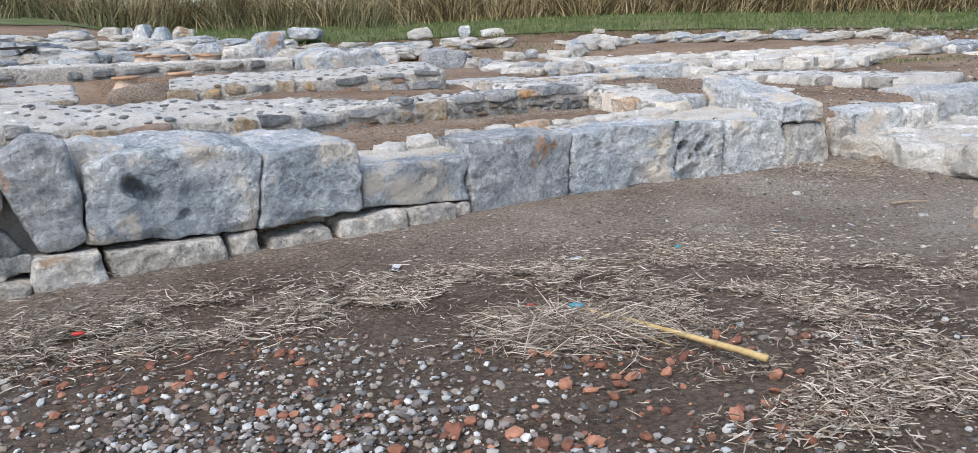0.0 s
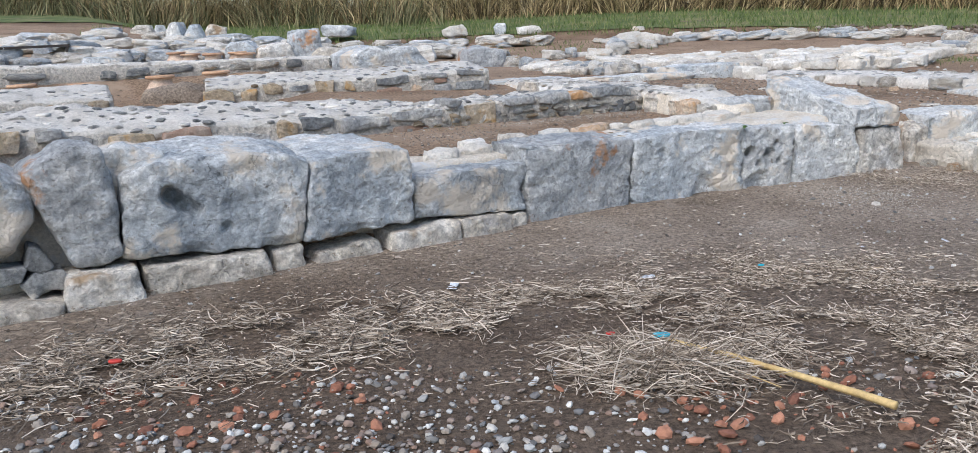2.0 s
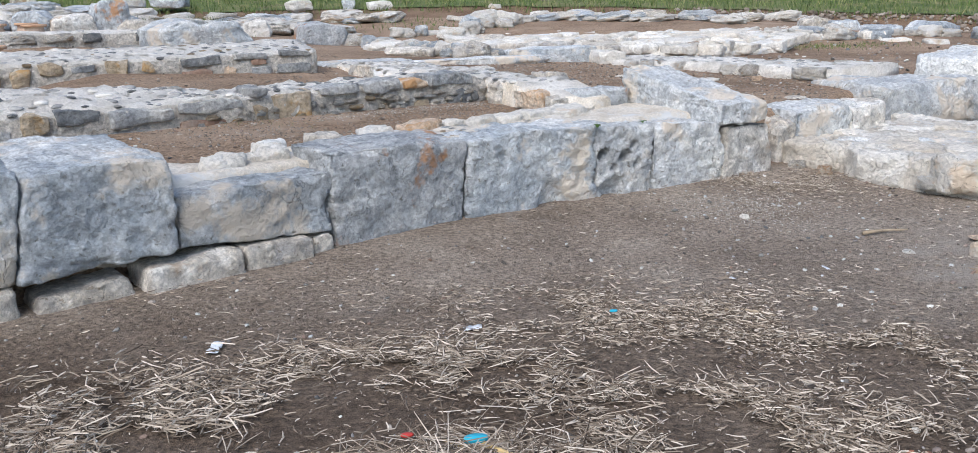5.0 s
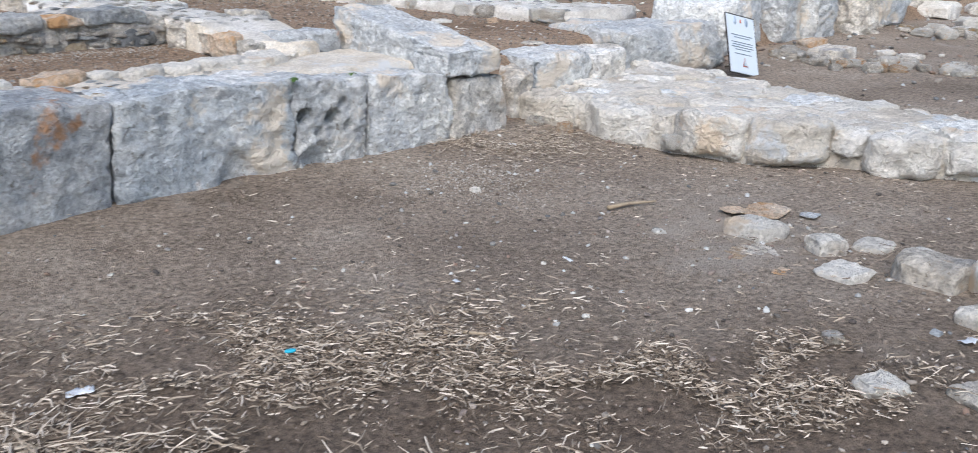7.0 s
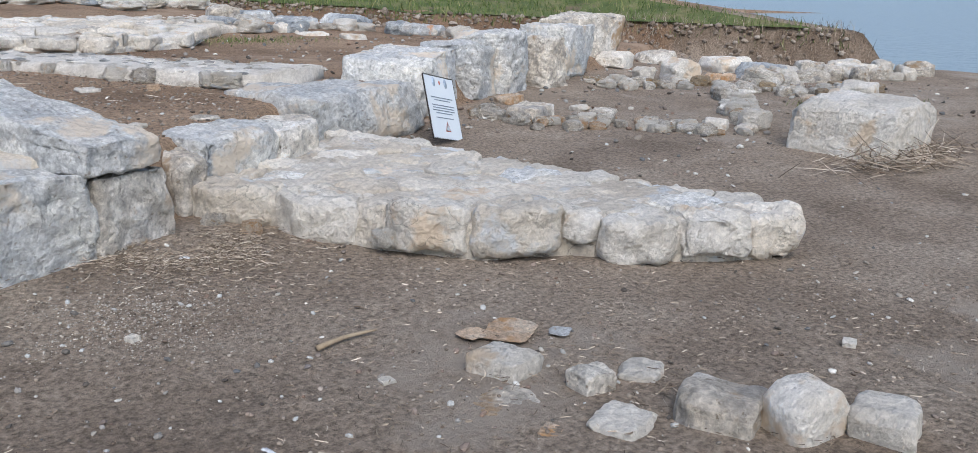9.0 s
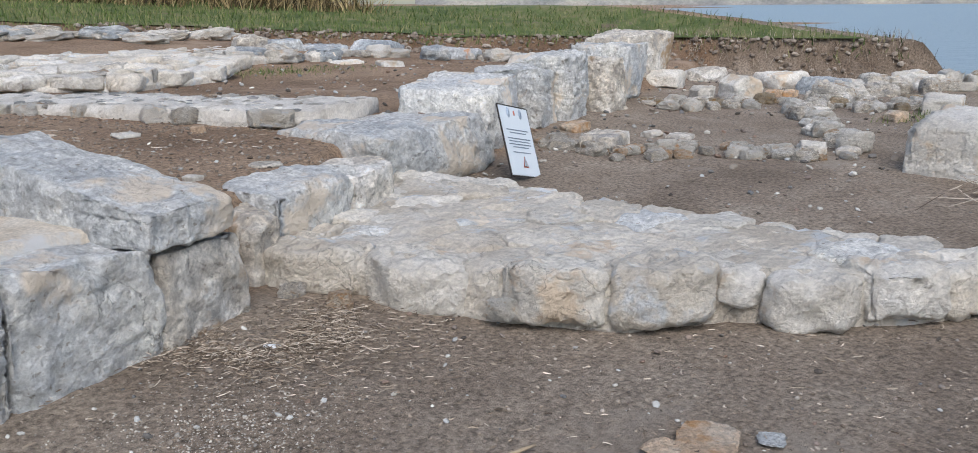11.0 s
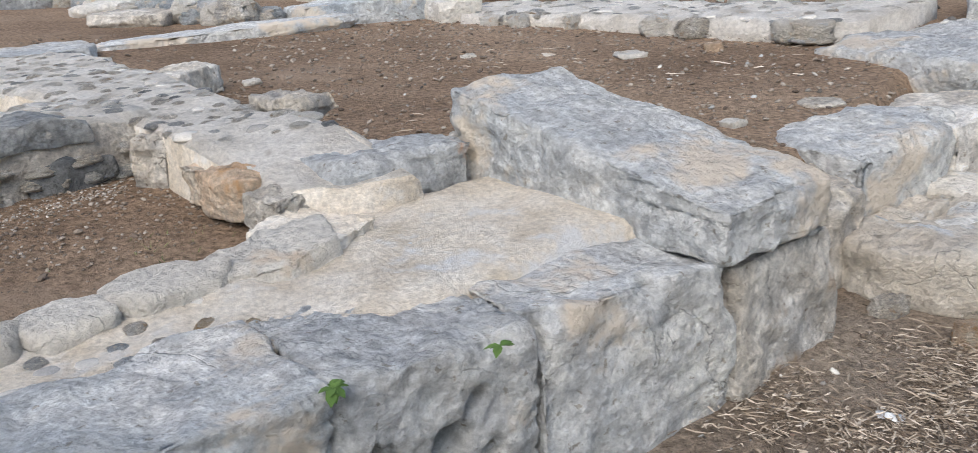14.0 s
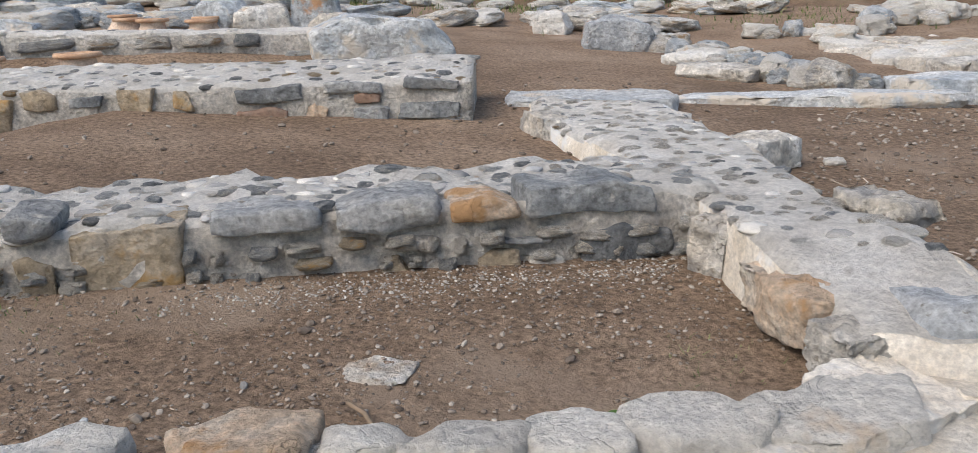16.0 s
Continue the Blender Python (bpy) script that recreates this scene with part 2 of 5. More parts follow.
def rock_bm(sx, sy, sz, seed, cuts=8, square=5.0, rough=0.05, chips=5, chip=0.12, slope=(0, 0), holes=()):
    """A broken block about sx by sy by sz round the origin: the hull of a chipped box, split fine and roughened at several scales.
    square: how boxy it is. slope: by how much the top rises along x and y. holes: pits (x, y, z, radius, depth)."""
    rng = random.Random(seed)
    bm = bmesh.new()
    half = Vector((sx / 2, sy / 2, sz / 2))
    spots = [Vector((a, b, c)) for a in (-1, 0, 1) for b in (-1, 0, 1) for c in (-1, 0, 1) if (a, b, c) != (0, 0, 0)]
    for _ in range(chips * 4):
        p = Vector((rng.uniform(-1, 1), rng.uniform(-1, 1), rng.uniform(-1, 1)))
        spots.append(p / max(abs(c) for c in p))
    for p in spots:
        p = p + Vector((rng.uniform(-0.2, 0.2), rng.uniform(-0.2, 0.2), rng.uniform(-0.2, 0.2)))
        k = (abs(p.x) ** square + abs(p.y) ** square + abs(p.z) ** square) ** (1 / square)
        p = p / k
        ends = sum(abs(c) > 0.75 for c in p)
        p = p * (1 - chip * rng.random() * (0.5, 0.5, 0.8, 1.1)[ends])
        if p.z > 0:
            p = p + Vector((0, 0, (slope[0] * p.x + slope[1] * p.y) * 2 / sz))
        bm.verts.new((p.x * half.x, p.y * half.y, p.z * half.z))
    got = bmesh.ops.convex_hull(bm, input=bm.verts[:])
    loose_verts = {v for v in got["geom_interior"] + got["geom_unused"] if isinstance(v, bmesh.types.BMVert)}
    bmesh.ops.delete(bm, geom=list(loose_verts), context="VERTS")
    longest = 1.35 * max(sx, sy, sz) / (cuts + 1)
    for _ in range(7):
        over = [e for e in bm.edges if e.calc_length() > longest]
        if not over:
            break
        bmesh.ops.subdivide_edges(bm, edges=over, cuts=1)
        bmesh.ops.triangulate(bm, faces=bm.faces[:])
    bm.normal_update()
    off = Vector((rng.uniform(-50, 50), rng.uniform(-50, 50), rng.uniform(-50, 50)))
    scale = 1.0 if max(sx, sy, sz) > 0.5 else 1.0 + 0.5 / max(sx, sy, sz) * 0.4
    tip = Euler((rng.uniform(-0.3, 0.3), rng.uniform(-0.3, 0.3), 0)).to_matrix()
    for v in bm.verts:
        q = v.co
        w = (q + off) * scale
        bed = tip @ w
        split = abs(noise.noise(Vector((bed.x * 1.1, bed.y * 1.1, bed.z * 7.0))))
        flake = -0.55 * max(0.0, 1 - split / 0.07) * max(0.0, noise.noise(w * 1.6) + 0.25)
        d = rough * (noise.noise(w * 2.0) * 0.8 + noise.noise(w * 5.0) * 0.5 - abs(noise.noise(w * 9.0)) * 0.5 + noise.noise(w * 19.0) * 0.25 + noise.noise(w * 38.0) * 0.13 + flake)
        push = v.normal * d
        for hx, hy, hz, r, depth in holes:
            e = (q - Vector((hx, hy, hz))).length / (r * (1 + 0.35 * noise.noise(w * 7)))
            if e < 1:
                push.y += depth * (1 - e ** 3)
        v.co = q + push
    return bm


def hewn_bm(outline, depth, seed, cell=0.03, rough=0.018, edge=0.015, rise=0.0, holes=(), chip=0.05, peck=0.004):
    """A stone cut to an outline (x, z) in its front plane, y = 0, and reaching back by depth: edges worn round, corners chipped, faces split and pecked.
    rise: by how much the top climbs towards the back. holes: pits (x, z, radius, depth) in the front."""
    rng = random.Random(seed)
    bm = bmesh.new()
    zs = [z for _, z in outline]
    low, high = min(zs), max(zs)
    front = [bm.verts.new((x, 0, z)) for x, z in outline]
    back = [bm.verts.new((x, depth, z + rise * (z - low) / (high - low))) for x, z in outline]
    n = len(outline)
    bm.faces.new(front)
    bm.faces.new(back[::-1])
    for i in range(n):
        bm.faces.new((front[i], back[i], back[(i + 1) % n], front[(i + 1) % n]))
    bmesh.ops.recalc_face_normals(bm, faces=bm.faces[:])
    bmesh.ops.bevel(bm, geom=bm.edges[:], offset=edge, segments=2, profile=0.6, affect="EDGES", clamp_overlap=True)
    bmesh.ops.triangulate(bm, faces=bm.faces[:])
    for _ in range(8):
        over = [e for e in bm.edges if e.calc_length() > cell * 1.5]
        if not over:
            break
        bmesh.ops.subdivide_edges(bm, edges=over, cuts=1)
        bmesh.ops.triangulate(bm, faces=bm.faces[:])
    bm.normal_update()
    off = Vector((rng.uniform(-50, 50), rng.uniform(-50, 50), rng.uniform(-50, 50)))
    tip = Euler((rng.uniform(-0.25, 0.25), rng.uniform(-0.25, 0.25), 0)).to_matrix()
    sides = [(Vector(a), Vector(b)) for a, b in zip(outline, outline[1:] + outline[:1])]
    middle = sum((Vector(a) for a in outline), Vector((0, 0))) / n
    for v in bm.verts:
        q = v.co.copy()
        w = q + off
        bed = tip @ w
        split = abs(noise.noise(Vector((bed.x * 1.2, bed.y * 1.2, bed.z * 8.0))))
        crag = max(0.0, 1 - split / 0.08) * max(0.0, noise.noise(w * 1.7) + 0.2)
        step = round(noise.noise(w * 2.4) * 3.0 + 0.6 * noise.noise(w * 6)) / 3.0
        d = rough * (noise.noise(w * 1.5) * 0.7 + step * 0.55 + noise.noise(w * 6.0) * 0.45 - abs(noise.noise(w * 11.0)) * 0.4 - 0.9 * crag)
        d += peck * (noise.noise(w * 27.0) + 0.7 * noise.noise(w * 55.0))
        d += rough * 0.9 * (noise.voronoi(Vector((w.x * 6.5, w.y * 6.5, w.z * 8.5)))[0][0] - 0.35)
        push = v.normal * d
        flat = Vector((q.x, q.z))
        rim = 1.0
        for a, b in sides:
            t = max(0.0, min(1.0, (flat - a).dot(b - a) / (b - a).length_squared))
            rim = min(rim, (flat - a.lerp(b, t)).length)
        worn = max(0.0, 1 - rim / 0.06) * max(0.0, 1 - min(q.y, depth - q.y) / 0.06) * max(0.0, noise.noise(w * 4.5) + 0.45 * noise.noise(w * 13) + 0.12)
        inward = Vector((middle.x - q.x, 0, middle.y - q.z)).normalized() * 0.6 + Vector((0, 1 if q.y < depth / 2 else -1, 0))
        push += inward * chip * worn
        for hx, hz, r, deep in holes:
            e = math.hypot(q.x - hx, q.z - hz) / (r * (1 + 0.45 * noise.noise(w * 7)))
            if e < 1 and q.y < depth * 0.4:
                push.y += deep * (1 - e ** 3)
        v.co = q + push
    return bm


def cells(sites, ghosts, reach=0.9):
    """The plan cells of flat stones laid close together: each site keeps what lies nearer to it than to any other site or ghost."""
    out = []
    every = sites + ghosts
    for p in sites:
        poly = [Vector((p.x + reach * a, p.y + reach * b)) for a, b in ((-1, -1), (1, -1), (1, 1), (-1, 1))]
        for q in every:
            if q is p or (q - p).length > 2.2 * reach:
                continue
            mid, way = (p + q) / 2, (q - p)
            kept = []
            for a, b in zip(poly, poly[1:] + poly[:1]):
                da, db = (a - mid).dot(way), (b - mid).dot(way)
                if da <= 0:
                    kept.append(a)
                if (da < 0 < db) or (db < 0 < da):
                    kept.append(a.lerp(b, da / (da - db)))
            poly = kept
            if len(poly) < 3:
                break
        out.append(poly)
    return out


def flagstone(parent, name, poly, z, thick, seed, material, cell=0.05, joint=0.012, rough=0.02, edge=0.02, tilt=2.5, label=""):
    """A flat stone of that plan outline with its top at z."""
    rng = random.Random(seed)
    mid = sum(poly, Vector((0, 0))) / len(poly)
    pts = []
    for a in poly:
        r = a - mid
        pts.append(r * max(0.3, 1 - joint / max(0.03, r.length)) * rng.uniform(0.94, 1.02))
    tidy = [p for i, p in enumerate(pts) if (p - pts[i - 1]).length > 0.035]
    if len(tidy) < 3:
        return None
    ob = part(name, hewn_bm([(p.x, p.y) for p in tidy], thick, seed, cell, rough, edge, chip=0.04), material, parent, label)
    ob.matrix_basis = pose(mid.x, mid.y, z, -90 + rng.uniform(-tilt, tilt), rng.uniform(-tilt, tilt), 0)
    return ob


POOL = {}


def pool(kind, material, count=7, square=2.6, rough=0.16, cuts=2, flat=1.0):
    """A few unit stones to be shared by many pieces."""
    key = (kind, material.name)
    if key not in POOL:
        POOL[key] = [mesh_from(rock_bm(1, 1, flat, 100 + i * 7 + len(kind), cuts, square, rough, 4, 0.15), kind, material) for i in range(count)]
    return POOL[key]


def placed(x, y, z, sx, sy, sz, yaw=0, rx=0, ry=0):
    return pose(x, y, z, rx, ry, yaw) @ Matrix.Diagonal((sx, sy, sz, 1))


def along(line, x):
    """The point of a plan line at that x, and the line's heading in degrees."""
    for (xa, ya), (xb, yb) in zip(line, line[1:]):
        if x <= xb or (xb, yb) == line[-1]:
            return ya + (yb - ya) * (x - xa) / (xb - xa), math.degrees(math.atan2(yb - ya, xb - xa))


def lerp(a, b, f):
    return a + (b - a) * f


def smooth(a, b, x):
    f = min(1, max(0, (x - a) / (b - a)))
    return f * f * (3 - 2 * f)


# ---- plan ----
FRONT = [(-8.0, 2.4), (-3.3, 5.4), (-1.75, 6.39), (0.63, 8.12), (2.65, 8.98), (3.24, 9.30)]
RIGHT = [(3.24, 9.3), (4.9, 10.75), (6.4, 11.3), (7.7, 12.2), (9.4, 13.2), (14.0, 15.3), (17.5, 16.9)]
EDGE = FRONT + RIGHT[1:]
BANK = [(-60, 31), (-20, 28), (-4, 26), (2, 25), (8, 23), (13, 20.7), (16.6, 17.6), (18.2, 13.6), (18.4, 13.4)]


def bank_at(x):
    for (xa, ya), (xb, yb) in zip(BANK, BANK[1:]):
        if x <= xb:
            return ya + (yb - ya) * (x - xa) / (xb - xa)
    return 13.4


def coast(y):
    return 21.0 if y < 13 else 19.8 + 0.35 * min(y - 13.0, 7.0) + 1.3 * max(0.0, y - 20.0)


def level(x, y):
    """The height of the ground."""
    d, s = N_DIR[0] * x + N_DIR[1] * y, S_DIR[0] * x + S_DIR[1] * y
    inner = 0.59 + 0.075 * (d - 7.6) * min(1, max(0.35, (14 - s) / 10)) - 0.006 * (s - 5)
    inner -= 0.2 * smooth(9.2, 10.8, d) * (1 - smooth(13.9, 14.5, d)) * (1 - smooth(-4.3, -2.8, x))
    if x < EDGE[-1][0]:
        edge = along(EDGE, max(x, -8.0))[0]
        f = (y - edge - 0.25) * 0.84
    else:
        f = -1
    outer = 0.10 * smooth(-1.6, 0, f) + 0.12 * smooth(5.0, 9.0, x) * smooth(6, 10, y)
    z = outer if f < 0 else lerp(outer, inner, smooth(0, 0.25, f))
    b = y - bank_at(x)
    z += 0.3 * smooth(-7, -0.8, b) * (1 - smooth(7, 14, x)) * smooth(-9, -1, x)
    if x < 18.6 and b > -0.8:
        top = lerp(1.38, 0.84, smooth(1, 17, x)) + 0.25 * smooth(2, 14, -x)
        top += 0.085 * min(max(b, 0), 6.5) + 0.01 * min(max(b, 0), 30)
        z = lerp(z, max(z, top), smooth(-0.8, 0.15, b + 0.35 * noise.noise(Vector((x * 0.7, y * 0.7, 3)))))
    c = coast(y) - x
    z = lerp(-1.2, z, smooth(-1.2, 1.2, c))
    return z + 0.014 * noise.noise(Vector((x * 1.3, y * 1.3, 0))) + 0.009 * noise.noise(Vector((x * 4.5, y * 4.5, 7)))


# ---- ground ----


def axis(stretches):
    out = []
    for a, b, step in stretches:
        n = max(1, round((b - a) / step))
        out += [a + (b - a) * i / n for i in range(n)]
    return out + [stretches[-1][1]]


gx = axis([(-900, -60, 60), (-60, -14, 2), (-14, -5, 0.25), (-5, 7, 0.07), (7, 22, 0.2), (22, 60, 2), (60, 900, 60)])
gy = axis([(-900, -30, 60), (-30, -2, 1), (-2, 13, 0.07), (13, 32, 0.2), (32, 60, 2), (60, 900, 60)])
ground_mesh = bpy.data.meshes.new("ground")
nx = len(gx)
ground_mesh.from_pydata([(x, y, level(x, y)) for y in gy for x in gx], [], [(j * nx + i, j * nx + i + 1, (j + 1) * nx + i + 1, (j + 1) * nx + i) for j in range(len(gy) - 1) for i in range(nx - 1)])
ground_mesh.materials.append(DIRT)
damp = ground_mesh.attributes.new("damp", "FLOAT", "POINT")
room = ground_mesh.attributes.new("room", "FLOAT", "POINT")
for k, v in enumerate(ground_mesh.vertices):
    x, y = v.co.x, v.co.y
    wave = 0.6 * noise.noise(Vector((x * 0.9, y * 0.9, 30))) + 0.3 * noise.noise(Vector((x * 2.6, y * 2.6, 31)))
    damp.data[k].value = 1 - smooth(2.6, 4.6, math.hypot((x + 0.4) * 0.75, (y - 2.6) * 1.05) + wave)
    near_bank = smooth(-1.1, -0.6, y - bank_at(x)) * (1 - smooth(0.1, 0.5, y - bank_at(x))) if x < 18.6 else 0.0
    damp.data[k].value = max(damp.data[k].value, 0.8 * near_bank)
    room.data[k].value = smooth(0.0, 0.3, y - along(EDGE, min(max(x, -8.0), 17.4))[0]) if y > 5 else 0.0
for poly in ground_mesh.polygons:
    poly.use_smooth = True
tagged(new("ground", ground_mesh), "bare brown trampled earth of the excavation", "ground", kind="structure")

# ---- sea and far shore ----
SEA = bpy.data.materials.new("sea_water")
SEA.use_nodes = True
sn = SEA.node_tree
sb = sn.nodes["Principled BSDF"]
sb.inputs["Base Color"].default_value = (0.16, 0.22, 0.28, 1)
sb.inputs["Roughness"].default_value = 0.3
sw = sn.nodes.new("ShaderNodeTexNoise")
sw.inputs["Scale"].default_value, sw.inputs["Detail"].default_value = 1.6, 6
sbp = sn.nodes.new("ShaderNodeBump")
sbp.inputs["Strength"].default_value, sbp.inputs["Distance"].default_value = 0.8, 0.15
stc = sn.nodes.new("ShaderNodeTexCoord")
sn.links.new(stc.outputs["Object"], sw.inputs["Vector"])
sn.links.new(sw.outputs["Fac"], sbp.inputs["Height"])
sn.links.new(sbp.outputs[0], sb.inputs["Normal"])
bm = bmesh.new()
vs = [bm.verts.new(p) for p in ((15, -900, -0.28), (2500, -900, -0.28), (2500, 2500, -0.28), (15, 2500, -0.28))]
bm.faces.new(vs)
tagged(new("water", mesh_from(bm, "water", SEA)), "blue-grey rippled sea water beyond the low shore", "sea", kind="structure")


def far_shore():
    """A low wooded coast across the bay."""
    bm = bmesh.new()
    rows = []
    for i in range(90):
        a = radians(-20 + 75 * i / 89)
        r = 760
        x, y = r * math.cos(a), r * math.sin(a)
        h = 9 + 10 * (0.5 + 0.5 * noise.noise(Vector((i * 0.23, 4, 0)))) + 3 * noise.noise(Vector((i * 0.9, 1, 0)))
        rows.append([bm.verts.new((x * k, y * k, z)) for k, z in ((1.0, -1), (1.003, 1.2), (1.02, h * 0.7), (1.08, h), (1.2, h * 1.4))])
    for a, b in zip(rows, rows[1:]):
        for j in range(4):
            bm.faces.new((a[j], b[j], b[j + 1], a[j + 1]))
    return tagged(new("backdrop", mesh_from(bm, "backdrop", SHORE)), "low hazy wooded coast across the bay", "shore", kind="structure")


SHORE = mat("far_coast", [(0.20, 0.20, 0.20), (0.30, 0.29, 0.27), (0.38, 0.35, 0.30)], 0.03, grain=0.3, bump=0.0)
far_shore()

# ---- front wall of dressed blocks ----
front_wall = thing("wall_front", "low ruined wall of large weathered blue-grey limestone blocks", "stone wall", kind="structure")


def hewn_block(label, material, outline, depth, seed, proud=0.0, name="block", **how):
    """A block of the front wall by its outline (x in the plan, height) on the wall's face."""
    x0, x1 = min(x for x, _ in outline), max(x for x, _ in outline)
    ya, yb = along(FRONT, x0)[0], along(FRONT, x1)[0]
    yaw = math.atan2(yb - ya, x1 - x0)
    k = math.hypot(x1 - x0, yb - ya) / (x1 - x0)
    how["holes"] = [((hx - x0) * k, hz, r, d) for hx, hz, r, d in how.get("holes", ())]
    ob = part(name, hewn_bm([((x - x0) * k, z) for x, z in outline], depth, seed, **how), material, front_wall, label)
    ob.matrix_basis = pose(x0 + math.sin(yaw) * proud, ya - math.cos(yaw) * proud, 0, 0, 0, math.degrees(yaw))
    return ob


hewn_block("dark grey rounded boulder block", LIME, [(-4.6, 0.32), (-4.6, 0.98), (-3.9, 1.03), (-3.32, 0.95), (-3.14, 0.82), (-3.15, 0.62), (-3.25, 0.46), (-3.65, 0.34)], 0.7, 11, edge=0.07, rough=0.035)
hewn_block("tall slab with orange iron stains, leaning", LIME_RUST, [(-3.19, 0.90), (-2.96, 1.03), (-2.83, 1.0), (-2.785, 0.66), (-2.77, 0.33), (-3.0, 0.30), (-3.10, 0.62)], 0.5, 15, edge=0.045, rough=0.035)
hewn_block("pale stone wedged behind the blocks", LIME_PALE, [(-2.86, 0.5), (-2.86, 0.95), (-2.68, 1.0), (-2.48, 0.93), (-2.48, 0.5)], 0.4, 16, proud=-0.14, edge=0.05, rough=0.03)
hewn_block("large blue-grey block with an eroded hollow", LIME, [(-2.76, 0.33), (-2.735, 0.80), (-2.62, 0.87), (-2.3, 0.89), (-1.95, 0.86), (-1.752, 0.79), (-1.825, 0.26), (-2.3, 0.27)], 0.6, 17, cell=0.022, rough=0.026, rise=0.07, holes=[(-2.515, 0.68, 0.06, 0.09), (-2.48, 0.645, 0.07, 0.11), (-2.44, 0.60, 0.07, 0.11), (-2.39, 0.56, 0.06, 0.08), (-2.24, 0.43, 0.04, 0.06)])
hewn_block("tall blue-grey dressed block with a pecked face", LIME, [(-1.81, 0.255), (-1.738, 0.785), (-1.5, 0.81), (-1.155, 0.785), (-1.148, 0.285)], 0.95, 18, proud=0.025, cell=0.024, rough=0.022, rise=0.06, peck=0.007)
hewn_block("low blue-grey block", LIME, [(-1.138, 0.275), (-1.132, 0.565), (-0.7, 0.58), (-0.337, 0.57), (-0.345, 0.2)], 0.42, 19, rough=0.022, cell=0.026)
hewn_block("blue-grey block with a rust stain at its foot", LIME_RUST, [(-0.325, 0.03), (-0.338, 0.685), (0.1, 0.675), (0.55, 0.635), (0.495, 0.03)], 0.5, 20, rough=0.024, cell=0.026, rise=0.02)
hewn_block("long weathered blue-grey block", LIME, [(0.51, 0.02), (0.563, 0.63), (1.0, 0.66), (1.535, 0.635), (1.55, 0.02)], 0.48, 21, rough=0.03, cell=0.024, peck=0.007, holes=[(1.2, 0.12, 0.16, 0.07), (0.8, 0.5, 0.05, 0.03)])
hewn_block("pitted grey block with deep holes", LIME_PALE, [(1.555, 0.02), (1.54, 0.635), (2.03, 0.61), (2.03, 0.02)], 0.5, 24, rough=0.022, cell=0.016, peck=0.009, edge=0.02, holes=[(1.61, 0.42, 0.05, 0.2), (1.79, 0.39, 0.045, 0.2), (1.86, 0.47, 0.03, 0.06), (1.7, 0.30, 0.035, 0.06), (1.9, 0.32, 0.03, 0.07), (1.68, 0.15, 0.12, 0.08)])
hewn_block("pale block under the cap stone", LIME_PALE, [(2.045, 0.02), (2.037, 0.61), (2.4, 0.595), (2.70, 0.55), (2.705, 0.02)], 0.75, 22, rough=0.03, cell=0.024, chip=0.08)
hewn_block("tan end block of the wall", LIME_TAN, [(2.715, 0.02), (2.69, 0.535), (2.95, 0.53), (3.19, 0.52), (3.245, 0.02)], 0.6, 23, rough=0.034, cell=0.024, edge=0.035)
for i, outline in enumerate(([(-3.20, 0.48), (-3.16, 0.46), (-3.10, 0.34), (-3.16, 0.30), (-3.23, 0.36)], [(-3.36, 0.37), (-3.21, 0.36), (-3.25, 0.27), (-3.37, 0.26)], [(-3.18, 0.335), (-3.06, 0.31), (-3.05, 0.2), (-3.22, 0.16), (-3.26, 0.255)])):
    hewn_block("small grey wedge stone", SCHIST, outline, 0.3, 30 + i, name="stone", edge=0.012, rough=0.012)
for i, (proud, outline) in enumerate((
        (0.16, [(-3.5, 0.02), (-3.5, 0.17), (-3.26, 0.18), (-3.08, 0.14), (-3.08, 0.02)]), (0.13, [(-3.08, 0.02), (-3.05, 0.27), (-2.73, 0.275), (-2.70, 0.02)]), (0.09, [(-2.69, 0.02), (-2.70, 0.27), (-2.4, 0.25), (-2.06, 0.235), (-2.03, 0.02)]),
        (0.03, [(-2.0, 0.02), (-2.0, 0.22), (-1.84, 0.235), (-1.82, 0.02)]), (0.03, [(-1.78, 0.02), (-1.75, 0.165), (-1.38, 0.19), (-1.35, 0.02)]), (0.09, [(-1.33, 0.02), (-1.30, 0.21), (-0.88, 0.225), (-0.86, 0.02)]),
        (0.08, [(-0.85, 0.02), (-0.85, 0.225), (-0.50, 0.205), (-0.49, 0.02)]), (0.03, [(-0.475, 0.02), (-0.475, 0.2), (-0.36, 0.19), (-0.35, 0.02)]))):
    hewn_block("thin pale footing slab", LIME_TAN, outline, 0.4, 40 + i, proud=proud, name="footing_slab", edge=0.02, rough=0.018)

# cap stone on the corner, long side running back from the face
cap = part("cap_stone", hewn_bm([(0, 0), (0, 0.17), (0.26, 0.175), (0.57, 0.16), (0.575, 0)], 1.2, 31, 0.022, 0.03, 0.022, 0.21, chip=0.06), LIME_PALE, front_wall, "big sloping blue-grey cap block on the corner")
cap.matrix_basis = pose(2.655, 8.975, 0.535, 2, 0, 28)


